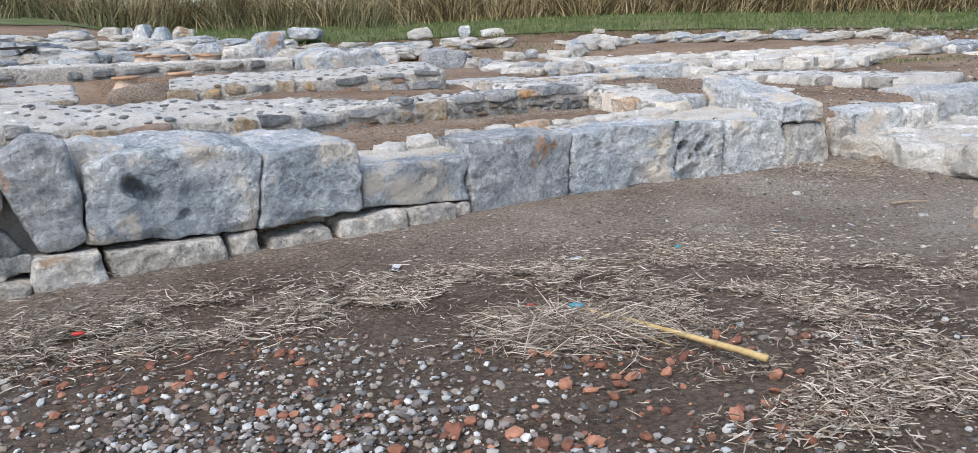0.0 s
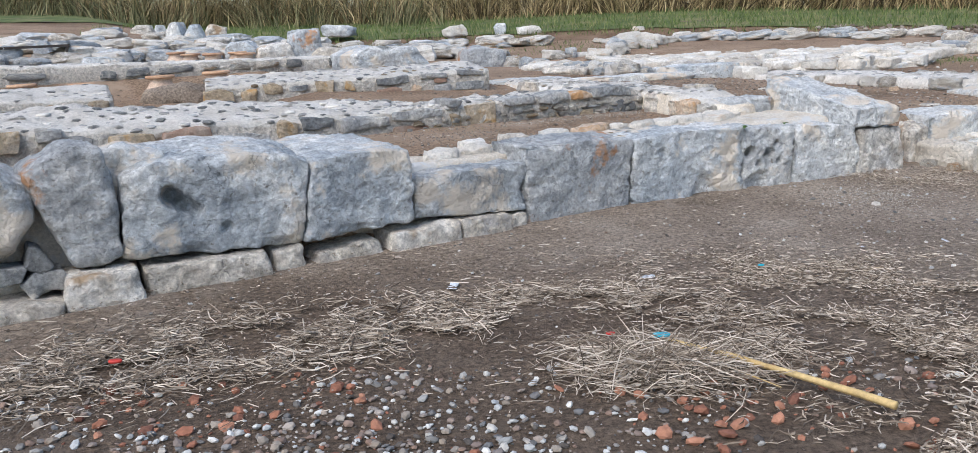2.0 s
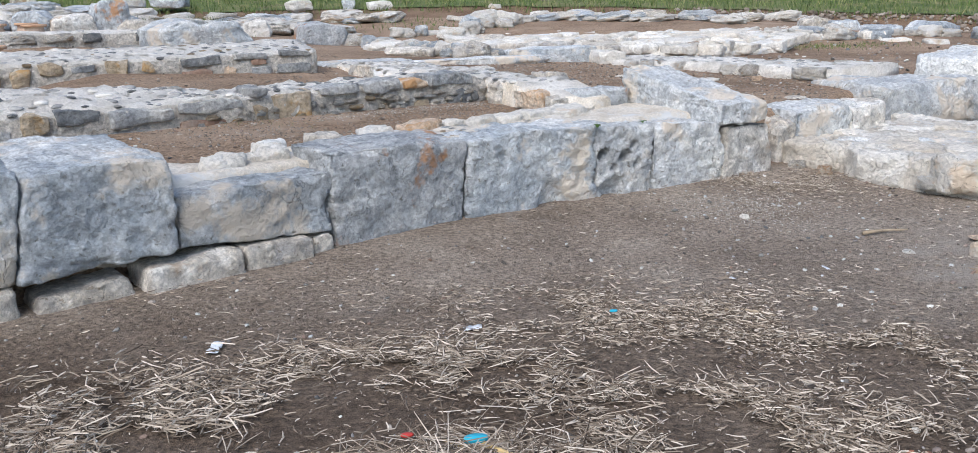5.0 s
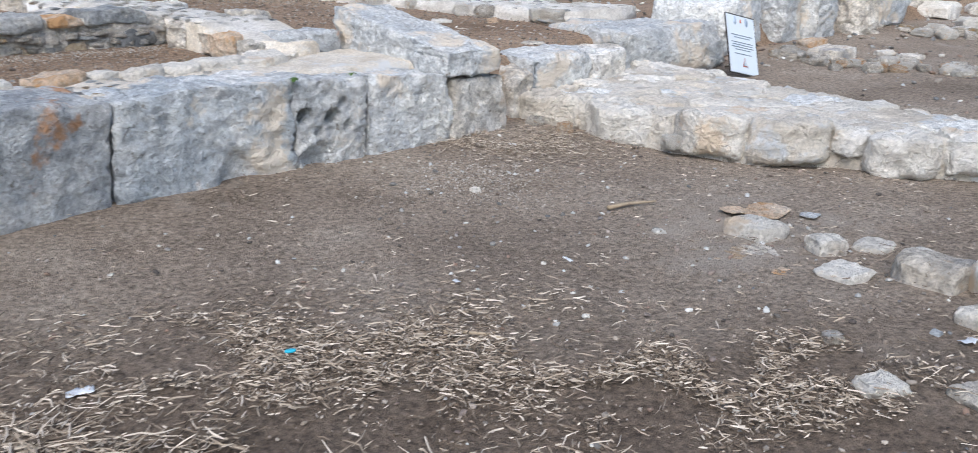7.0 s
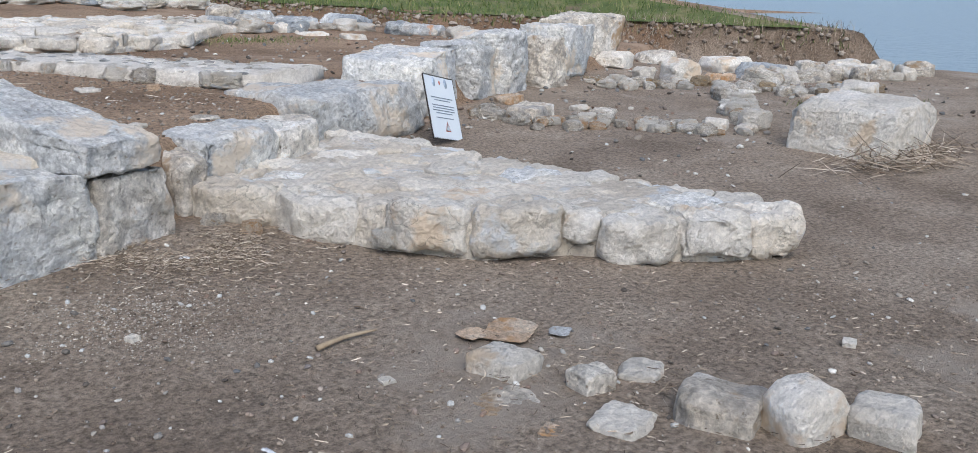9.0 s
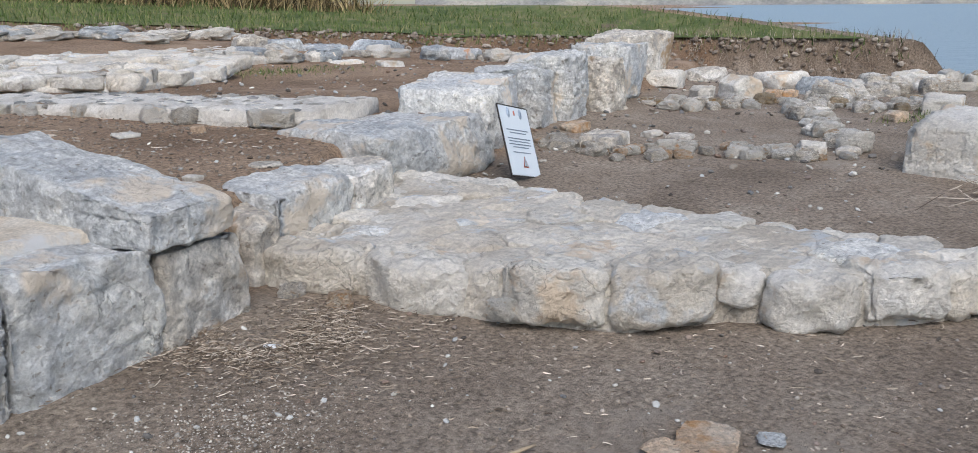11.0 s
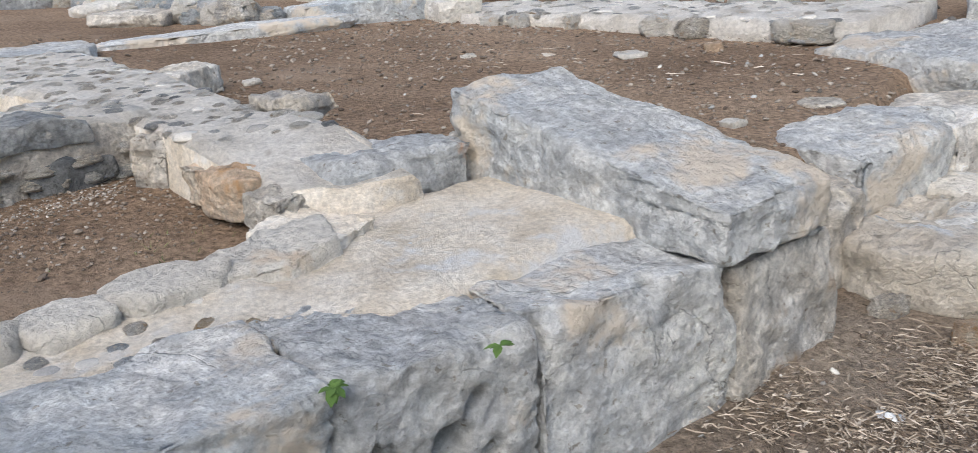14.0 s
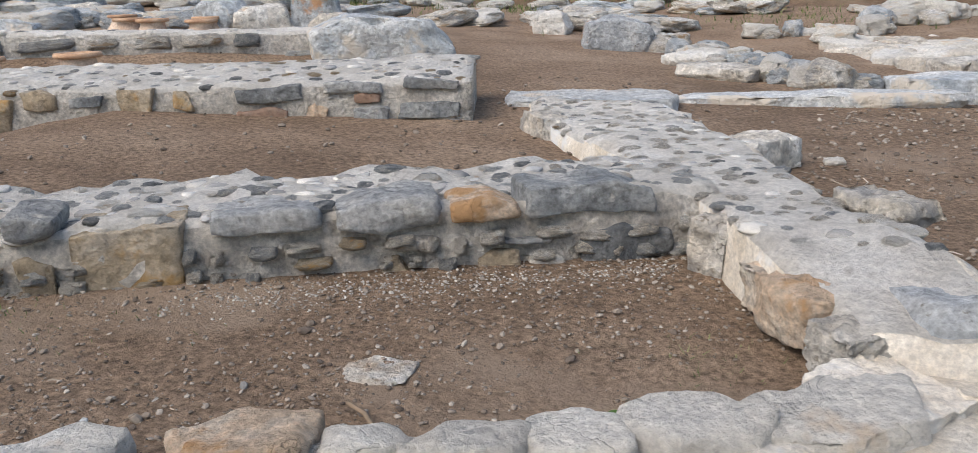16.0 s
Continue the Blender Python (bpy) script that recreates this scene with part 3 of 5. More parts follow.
def core(name, front, back, z0, top, material, parent, seed, step=0.07, lump=0.03, label="", top_material=None, rise=None):
    """A rubble and mortar core between two plan lines of equal length (lists of points), with an uneven top."""
    bm = bmesh.new()
    sections = []
    for (fa, fb), (ba, bb) in zip(zip(front, front[1:]), zip(back, back[1:])):
        n = max(2, int(math.dist(fa, fb) / step))
        for i in range(n + (fb == front[-1])):
            f = i / n
            sections.append((Vector(fa).lerp(Vector(fb), f), Vector(ba).lerp(Vector(bb), f)))
    rings = []
    across = max(4, int(math.dist(front[0], back[0]) / step))
    for k, (a, b) in enumerate(sections):
        ring = []
        tz = top(a) if callable(top) else top
        bz = z0
        profile = [(0, lerp(bz, tz - 0.03, j / 7)) for j in range(7)] + [(0.02, tz - 0.03)] + [((j + 0.6) / (across + 0.2), tz) for j in range(across)] + [(0.98, tz - 0.03), (1, lerp(bz, tz, 0.5)), (1, bz)]
        for u, z in profile:
            p = a.lerp(b, u)
            w = Vector((p.x * 3.1 + seed, p.y * 3.1, z * 3.1))
            d = lump * (noise.noise(w) + 0.6 * noise.noise(w * 3) + (0.5 * noise.noise(w * 7) if u < 0.03 else 0.2 * noise.noise(w * 6)))
            side = (a - b).normalized() * (d if u < 0.03 else -d if u > 0.97 else 0)
            lifted = rise(a) * u if rise and z > tz - 0.1 else 0.0
            ring.append(bm.verts.new((p.x + side.x, p.y + side.y, z + lifted + (d if 0.01 < u < 0.99 else 0))))
        rings.append(ring)
    for a, b in zip(rings, rings[1:]):
        for j in range(len(a) - 1):
            bm.faces.new((a[j], b[j], b[j + 1], a[j + 1])).material_index = int(top_material is not None and 7 <= j < len(a) - 4)
    for ring, flip in ((rings[0], False), (rings[-1], True)):
        bm.faces.new(ring if not flip else ring[::-1])
    bmesh.ops.recalc_face_normals(bm, faces=bm.faces[:])
    ob = part(name, bm, material, parent, label)
    if top_material:
        ob.data.materials.append(top_material)
    return ob


def offset(line, d):
    """A plan line moved to its left by d."""
    out = []
    for i, p in enumerate(line):
        a, b = Vector(line[max(0, i - 1)]), Vector(line[min(len(line) - 1, i + 1)])
        t = (b - a).normalized()
        out.append((p[0] - t.y * d, p[1] + t.x * d))
    return out


core("mortar_fill", [(-4.4, 5.0), (-1.72, 6.75), (-0.36, 7.72)], [(-4.8, 5.55), (-2.0, 7.2), (-0.75, 8.05)], 0.1, lambda a: 0.78 if a.x < -1.2 else 0.62, MORTAR, front_wall, 3, label="crumbled lime mortar bedding")
core("mortar_fill", [(-0.36, 7.66), (0.63, 8.4), (1.3, 8.72), (2.1, 9.05), (3.0, 9.5)], [(-0.75, 8.1), (0.12, 8.84), (1.0, 9.22), (1.62, 9.75), (2.6, 10.05)], 0.1, 0.635, MORTAR, front_wall, 5, label="beige lime mortar with set pebbles")

# ---- rubble walls behind ----


def face_stones(parent, line, z0, z1, seed, rows=2, mix=None, length=(0.25, 0.6)):
    """Face stones set in courses along the front line of a wall."""
    rng = random.Random(seed)
    h = (z1 - z0) / rows
    for r in range(rows):
        for (xa, ya), (xb, yb) in zip(line, line[1:]):
            total = math.dist((xa, ya), (xb, yb))
            yaw = math.degrees(math.atan2(yb - ya, xb - xa))
            u = rng.uniform(0, 0.1)
            while u < total - 0.1:
                w = min(rng.uniform(*length), total - u)
                f = (u + w / 2) / total
                hh = h * rng.uniform(0.55, 0.95)
                me = rng.choice(pool("stone", rng.choice(mix), 5, 6.0, 0.1, 4))
                zc = z0 + h * (r + 0.5) + rng.uniform(-0.02, 0.02)
                t = Vector((xb - xa, yb - ya)).normalized()
                x, y = lerp(xa, xb, f) - t.y * 0.06, lerp(ya, yb, f) + t.x * 0.06
                if rng.random() < 0.86:
                    piece("stone", me, parent, placed(x, y, zc, w * 0.94, 0.22, hh, yaw + rng.uniform(-3, 3), 0, rng.uniform(-4, 4)))
                u += w + rng.uniform(0.01, 0.07)


def cobbles(parent, front, back, z, count, seed, materials, size=(0.05, 0.13), rise=None):
    """Rounded stones set into the top of a wall."""
    rng = random.Random(seed)
    lens = [math.dist(a, b) for a, b in zip(front, front[1:])]
    beds = [BVHTree.FromPolygons([v.co for v in c.data.vertices], [q.vertices[:] for q in c.data.polygons]) for c in parent.children if c.data and c.name.startswith(("mortar", "rubble_bed"))]
    taken = []
    for _ in range(count * 3):
        if len(taken) == count:
            break
        k = rng.choices(range(len(lens)), lens)[0]
        f, u = rng.random(), rng.uniform(0.06, 0.94)
        a, b = Vector(front[k]).lerp(Vector(front[k + 1]), f), Vector(back[k]).lerp(Vector(back[k + 1]), f)
        p = a.lerp(b, u)
        s = rng.uniform(*size)
        if any((p - q).length < 0.55 * (s + o) for q, o in taken):
            continue
        tops = [hit[0].z for hit in (bed.ray_cast(Vector((p.x, p.y, 3)), Vector((0, 0, -1))) for bed in beds) if hit[0]]
        zz = max(tops) if tops else (z(a) if callable(z) else z) + (rise(a) * u if rise else 0)
        taken.append((p, s))
        piece("cobble", rng.choice(pool("cobble", rng.choice(materials), 6, 2.2, 0.12, 3)), parent, placed(p.x, p.y, zz - s * 0.1, s * rng.uniform(0.9, 1.6), s, s * 0.42, rng.uniform(0, 180)))


W4F = [(-8.5, 4.4), (-4.5, 7.25), (-2.9, 8.25), (-1.5, 9.15), (-0.4, 9.9), (0.35, 10.3), (0.98, 10.72)]
W4B = offset(W4F, 0.78)
wall_second = thing("wall_second", "low rubble wall, mortared, with dark and ochre face stones", "stone wall", kind="structure")
core("mortar_core", W4F, W4B, 0.3, lambda a: 0.87 - 0.05 * min(0, a.x + 2.6), CEMENT, wall_second, 11, lump=0.05, label="grey mortar core with a pale worn top", top_material=LIMEWASH, rise=lambda a: 0.17 * smooth(1.0, 2.6, -a.x))
W5F = [(-4.25, 11.55), (-2.6, 12.1), (-0.85, 12.75)]
wall_third = thing("wall_third", "short rubble wall with ochre and grey stones in mortar", "stone wall", kind="structure")
core("mortar_core", W5F, offset(W5F, 0.85), 0.5, 1.05, CEMENT, wall_third, 13, top_material=LIMEWASH, rise=lambda a: 0.1)
W5L = [(-9.5, 8.1), (-7.0, 10.0), (-5.15, 11.0)]
wall_third_left = thing("wall_third_far", "rubble wall end with a big rounded ochre boulder", "stone wall", kind="structure")
core("mortar_core", W5L, offset(W5L, 0.8), 0.5, lambda a: 0.99 - 0.03 * (a.x + 5), CEMENT, wall_third_left, 17, top_material=LIMEWASH, rise=lambda a: 0.14)
W6F = [(-12.4, 9.2), (-6.4, 13.1), (-3.1, 15.25)]
wall_fourth = thing("wall_fourth", "grey rubble wall behind the clay jars", "stone wall", kind="structure")
core("mortar_core", W6F, offset(W6F, 0.8), 0.6, lambda a: 1.24 - 0.03 * (a.x + 2.6), CEMENT, wall_fourth, 19, top_material=LIMEWASH)
W3L = [(1.47, 9.66), (1.14, 10.22), (0.74, 11.0), (0.1, 11.9), (-0.45, 12.7), (-0.7, 13.4)]
W3R = [(1.95, 9.75), (1.74, 10.15), (1.38, 10.75), (0.98, 11.9), (0.6, 12.7), (0.3, 13.4)]
wall_cross = thing("wall_cross", "low cross wall topped with mortar and set cobbles", "stone wall", kind="structure")
core("mortar_core", W3L, W3R, 0.35, lambda a: lerp(0.74, 0.85, smooth(9.6, 10.4, a.y)), MORTAR, wall_cross, 23, top_material=LIMEWASH)

# ---- platform of flat stones, and the wall that runs on to the shore ----
platform = thing("platform", "low pavement of pale flat limestone slabs", "stone platform", kind="structure")
PN = [(3.42, 9.6), (3.78, 9.1), (4.1, 8.55), (4.5, 8.0), (5.0, 7.75), (5.4, 7.3), (5.95, 6.98)]
PF = [(4.3, 10.2), (5.5, 11.2), (5.8, 10.3), (5.85, 9.3), (6.08, 8.4), (6.25, 7.6), (6.3, 7.3)]
core("rubble_bed", offset(PN, 0.1), offset(PF, -0.1), -0.05, 0.268, PAVING, platform, 29, lump=0.03)
rng = random.Random(77)
# edge boulders first, then flags between them and the back edge
EDGES = [Vector(p) for p in ((3.72, 9.55), (4.02, 8.98), (4.42, 8.38), (4.82, 8.05), (5.32, 7.55), (5.7, 7.3), (6.0, 7.22))]
flags = list(EDGES)
for _ in range(4000):
    k = rng.randrange(len(PN) - 1)
    f = rng.random()
    p = Vector(PN[k]).lerp(Vector(PN[k + 1]), f).lerp(Vector(PF[k]).lerp(Vector(PF[k + 1]), f), rng.uniform(0.16, 0.97))
    if all((p - q).length > (0.26 if i % 3 else 0.36) for i, q in enumerate(flags)):
        flags.append(p)


def ghost_line(line, d, step=0.24):
    far = offset(line, d)
    return [Vector(a).lerp(Vector(b), i / max(1, round(math.dist(a, b) / step))) for a, b in zip(far, far[1:]) for i in range(max(1, round(math.dist(a, b) / step)))] + [Vector(far[-1])]


ghosts = ghost_line(PN, -0.2) + ghost_line(PF, 0.2) + [Vector((6.45, 6.95)), Vector((6.3, 6.75)), Vector((3.45, 10.0)), Vector((3.8, 10.25))]
for i, (p, poly) in enumerate(zip(flags, cells(flags, ghosts))):
    if len(poly) < 3:
        continue
    if i < len(EDGES):
        flagstone(platform, "stone", poly, 0.30 + rng.uniform(-0.025, 0.02) - (0.05 if i == 4 else 0), 0.27, 300 + i, (PAVING, WHITE, WHITE)[i % 3], 0.026, 0.006, 0.045, 0.035, 5, "pale rounded edge boulder")
    else:
        flagstone(platform, "slab", poly, 0.27 + rng.uniform(-0.018, 0.022), 0.15, 300 + i, rng.choice((PAVING, WHITE, PAVING, WHITE, PAVING, LIME_PALE)), 0.035, 0.002, 0.034, 0.012, 3)
for x, y, w, m in ((4.16, 8.5, 0.18, WHITE), (3.62, 9.12, 0.14, ORANGE), (3.5, 9.4, 0.16, LIME_TAN)):
    piece("stone", rng.choice(pool("slab", m, 5, 3.5, 0.1, 7)), platform, placed(x, y, 0.1, w, w * 0.7, 0.12, rng.uniform(0, 180)))

wall_right = thing("wall_right", "line of big pale limestone blocks running towards the shore", "stone wall", kind="structure")
for i, (x, y, z0, z1, sx, sy, yaw, m, sl) in enumerate((
        (5.7, 11.75, 0.02, 0.62, 1.9, 1.2, 22, LIME_PALE, (0, 0)), (7.1, 12.6, 0.02, 0.84, 1.5, 1.0, 38, LIME_PALE, (0.05, 0)),
        (8.3, 13.2, 0.1, 0.88, 0.75, 0.95, 35, LIME_PALE, (0, 0)), (9.05, 13.4, 0.1, 0.98, 0.8, 0.95, 30, LIME_PALE, (0, 0)), (10.1, 13.7, 0.1, 0.9, 0.6, 0.8, 20, LIME_TAN, (0, 0)),
        (11.3, 14.6, 0.2, 1.0, 1.4, 1.0, 25, LIME_PALE, (0, 0)), (13.1, 15.8, 0.2, 1.12, 1.6, 1.0, 15, LIME_TAN, (0, 0)))):
    ob = part("block", rock_bm(sx, sy, z1 - z0, 400 + i, 26, 20, 0.06, 4, 0.08, sl), m, wall_right, "large weathered limestone block")
    ob.matrix_basis = pose(x, y, (z0 + z1) / 2, 0, 0, yaw)

for i, (plan, z, m, words) in enumerate((
        ([(3.42, 9.62), (3.62, 9.72), (3.74, 9.95), (3.6, 10.15), (3.36, 10.0)], 0.45, LIME_TAN, "small tan boulder with a rusty side"),
        ([(3.66, 9.82), (4.3, 10.12), (4.5, 10.36), (4.2, 10.62), (3.62, 10.45), (3.5, 10.15)], 0.53, LIME_PALE, "long flat pale block with a split end"),
        ([(4.36, 10.16), (4.8, 10.4), (4.95, 10.72), (4.55, 10.85), (4.25, 10.62)], 0.5, LIME_TAN, "flat tan block against the large one"))):
    mid = sum((Vector(p) for p in plan), Vector((0, 0))) / len(plan)
    ob = part("block", hewn_bm([(x - mid.x, y - mid.y) for x, y in plan], z, 420 + i, 0.035, 0.035, 0.04, chip=0.08), m, wall_right, words)
    ob.matrix_basis = pose(mid.x, mid.y, z, -90, 3 - 2 * i, 0)

# ---- face stones and cobbles of the rubble walls ----


def set_stone(parent, line, x0, x1, z0, z1, material, seed, depth=0.3, proud=0.03):
    ya, yb = along(line, x0)[0], along(line, x1)[0]
    yaw = math.atan2(yb - ya, x1 - x0)
    w = math.hypot(x1 - x0, yb - ya)
    cx, cy = (x0 + x1) / 2 - math.sin(yaw) * (depth / 2 - proud), (ya + yb) / 2 + math.cos(yaw) * (depth / 2 - proud)
    r = random.Random(seed)
    h = z1 - z0
    e = min(0.25 * h, 0.035)
    corners = [(-w / 2 + r.uniform(0, e), -h / 2 + r.uniform(0, e)), (-w / 2 + r.uniform(0, e), h / 2 - r.uniform(0, e)), (r.uniform(-0.2, 0.2) * w, h / 2 - r.uniform(-0.3, 0.4) * e), (w / 2 - r.uniform(0, e), h / 2 - r.uniform(0, 1.5 * e)), (w / 2 - r.uniform(0, e), -h / 2 + r.uniform(0, e)), (r.uniform(-0.2, 0.2) * w, -h / 2 + r.uniform(-0.3, 0.4) * e)]
    ob = part("stone", hewn_bm(corners, depth, seed, 0.03, 0.018, 0.012, 0.0, (), 0.03), material, parent)
    cx, cy = cx + math.sin(yaw) * depth / 2, cy - math.cos(yaw) * depth / 2
    ob.matrix_basis = pose(cx, cy, (z0 + z1) / 2, r.uniform(-4, 4), r.uniform(-2, 2), math.degrees(yaw))


for i, row in enumerate((
        (-0.59, -0.25, 0.80, 0.885, GREYS), (-0.23, 0.11, 0.795, 0.90, GREYS), (0.13, 0.355, 0.81, 0.885, ORANGE), (0.37, 0.77, 0.80, 0.92, SCHIST),
        (0.52, 0.84, 0.61, 0.755, SCHIST), (-0.96, -0.63, 0.60, 0.87, OCHRE), (-0.05, 0.10, 0.70, 0.76, LIME_TAN), (0.28, 0.46, 0.70, 0.75, GREYS), (-1.11, -0.97, 0.84, 0.92, GREYS), (-1.10, -0.97, 0.62, 0.79, OCHRE),
        (-0.11, 0.02, 0.58, 0.70, OCHRE), (0.20, 0.36, 0.58, 0.70, OCHRE), (0.37, 0.48, 0.58, 0.67, LIME_TAN), (-3.37, -3.01, 0.74, 0.87, RUSTY),
        (-3.72, -3.40, 0.74, 0.88, OCHRE), (-4.00, -3.80, 0.78, 0.91, GREYS), (-4.19, -4.00, 0.85, 0.98, GREYS), (-2.99, -2.59, 0.68, 0.81, GREYS),
        (-2.56, -2.36, 0.70, 0.87, OCHRE), (-2.35, -2.07, 0.76, 0.88, SCHIST), (-2.05, -1.63, 0.72, 0.84, GREYS), (-1.60, -1.15, 0.76, 0.87, GREYS),
        (-1.62, -1.2, 0.6, 0.73, RUSTY), (-2.1, -1.7, 0.58, 0.69, GREYS), (-4.7, -4.25, 0.8, 0.98, OCHRE))):
    set_stone(wall_second, W4F, *row, 500 + i)
for i, row in enumerate((
        (-3.30, -3.06, 0.97, 1.12, OCHRE), (-3.01, -2.77, 0.98, 1.07, SCHIST), (-2.69, -2.45, 0.92, 1.12, OCHRE), (-2.36, -2.20, 0.95, 1.10, OCHRE),
        (-1.97, -1.54, 1.00, 1.11, SCHIST), (-1.98, -1.64, 0.81, 0.97, RUSTY), (-1.56, -1.39, 0.86, 1.01, ORANGE), (-1.55, -1.43, 0.79, 0.86, SCHIST),
        (-2.82, -2.52, 0.84, 0.92, SCHIST), (-2.49, -2.02, 0.80, 0.88, LIME_TAN), (-1.43, -1.07, 1.05, 1.12, GREYS), (-0.96, -0.60, 1.06, 1.14, SCHIST),
        (-0.99, -0.60, 0.88, 1.01, SCHIST), (-1.26, -1.07, 0.98, 1.06, RUSTY), (-1.26, -1.03, 0.84, 0.96, GREYS), (-0.96, -0.62, 0.76, 0.83, SCHIST),
        (-3.56, -3.34, 0.83, 1.06, OCHRE), (-3.98, -3.62, 0.85, 1.08, OCHRE))):
    set_stone(wall_third, W5F, row[0] - 0.31, row[1] - 0.31, row[2] - 0.07, row[3] - 0.07, row[4], 540 + i)
for i, row in enumerate(((-5.95, -5.43, 0.73, 1.08, OCHRE), (-5.41, -5.17, 0.83, 1.1, OCHRE), (-6.4, -6.0, 0.85, 1.0, GREYS), (-6.9, -6.5, 0.9, 1.05, SCHIST), (-7.5, -7.0, 0.88, 1.06, GREYS), (-8.1, -7.6, 0.85, 1.08, SCHIST))):
    set_stone(wall_third_left, W5L, row[0], row[1], row[2] - 0.1, row[3] - 0.12, row[4], 570 + i, 0.4, 0.06)
cobbles(wall_third_left, W5L, offset(W5L, 0.8), 1.0, 130, 126, [PEBBLE, GREYS, WHITE, SCHIST], (0.05, 0.12))
face_stones(wall_fourth, W6F, 0.95, 1.3, 8, 2, [GREYS, OCHRE, SCHIST, LIME_TAN, GREYS])

# cross wall: orange stone, pale corner stones, a grey slab on top
W3S = [(0.9, 10.42), (1.02, 10.2), (1.36, 9.62), (1.7, 9.3)]
for i, (x, y, z, sx, sy, sz, yaw, m) in enumerate((
        (1.32, 10.03, 0.685, 0.46, 0.24, 0.17, -59, ORANGE), (1.46, 9.70, 0.655, 0.18, 0.18, 0.18, -50, LIME_TAN), (1.56, 9.5, 0.60, 0.34, 0.26, 0.16, -40, MORTAR),
        (1.82, 9.95, 0.69, 0.6, 0.34, 0.2, 18, LIME_RUST), (1.55, 10.72, 0.83, 0.36, 0.24, 0.1, -45, LIME_TAN), (2.1, 10.05, 0.68, 0.3, 0.2, 0.16, 10, WHITE),
        (2.25, 10.25, 0.66, 0.22, 0.2, 0.16, 60, WHITE), (0.95, 12.15, 0.72, 0.34, 0.5, 0.24, -20, LIME_TAN), (-0.3, 12.55, 0.78, 0.5, 0.2, 0.2, -55, LIME_TAN), (1.03, 10.5, 0.68, 0.2, 0.16, 0.26, 60, LIME_TAN))):
    ob = part("stone", rock_bm(sx, sy, sz, 600 + i, 22, 24, 0.035, 4, 0.07), m, wall_cross)
    ob.matrix_basis = pose(x, y, z, 0, 0, yaw)
face_stones(wall_second, W4F[3:], 0.57, 0.77, 9, 3, [LIME_TAN, CEMENT, OCHRE, CEMENT, GREYS, LIME_TAN], (0.05, 0.16))
DARKS = [PEBBLE, PEBBLE, GREYS, WHITE, SCHIST]
cobbles(wall_second, W4F[1:], W4B[1:], lambda p: 0.875 - 0.05 * min(0, p.x + 2.6), 300, 21, DARKS, (0.05, 0.125), lambda a: 0.17 * smooth(1.0, 2.6, -a.x))
cobbles(wall_cross, W3L[1:], W3R[1:], lambda p: lerp(0.745, 0.855, smooth(9.6, 10.4, p.y)), 280, 22, DARKS + [WHITE, LIME_TAN, LIME_TAN, LIME_TAN], (0.045, 0.12))
cobbles(wall_second, W4F[3:], W4B[3:], 0.875, 190, 121, DARKS + [WHITE, LIME_TAN, GREYS], (0.04, 0.1))
cobbles(wall_third, W5F, offset(W5F, 0.85), 1.055, 150, 23, DARKS + [OCHRE], (0.05, 0.12), lambda a: 0.1)
cobbles(front_wall, [(-0.36, 7.7), (0.63, 8.42), (1.5, 8.8)], [(-0.72, 8.05), (0.14, 8.78), (1.15, 9.3)], 0.64, 190, 24, [PEBBLE, GREYS, LIME_TAN, LIME_TAN, WHITE, OCHRE, LIME], (0.045, 0.1))
cobbles(wall_fourth, W6F, offset(W6F, 0.8), lambda p: 1.27 - 0.03 * (p.x + 2.6), 70, 25, DARKS)
# pale stones along the back edge of the front wall
for i, (x, y, w, h, m) in enumerate(((0.24, 8.80, 0.34, 0.2, ORANGE), (0.5, 8.9, 0.22, 0.2, WHITE), (0.71, 8.95, 0.26, 0.18, WHITE), (0.93, 9.05, 0.24, 0.18, WHITE), (1.15, 9.19, 0.32, 0.22, WHITE), (1.42, 9.34, 0.42, 0.24, WHITE), (-0.1, 8.62, 0.3, 0.22, WHITE), (-0.45, 8.38, 0.3, 0.2, LIME_TAN), (-0.8, 8.1, 0.26, 0.2, WHITE), (-1.0, 7.55, 0.3, 0.14, WHITE), (-0.75, 7.75, 0.24, 0.16, WHITE), (-2.6, 6.5, 0.4, 0.2, WHITE), (-3.1, 6.1, 0.4, 0.2, GREYS))):
    r = random.Random(640 + i)
    plan = [(w * 0.58 * math.cos(a + 0.3 * r.random()), w * 0.42 * math.sin(a + 0.3 * r.random())) for a in (0.2, 1.2, 2.3, 3.3, 4.2, 5.3)]
    ob = part("stone", hewn_bm(plan, h, 640 + i, 0.03, 0.022, 0.02, chip=0.06), m, front_wall)
    ob.matrix_basis = pose(x, y, 0.685 + (0.1 if x < -2 else 0), -90 + r.uniform(-7, 5), r.uniform(-6, 6), 30 + r.uniform(-15, 15))


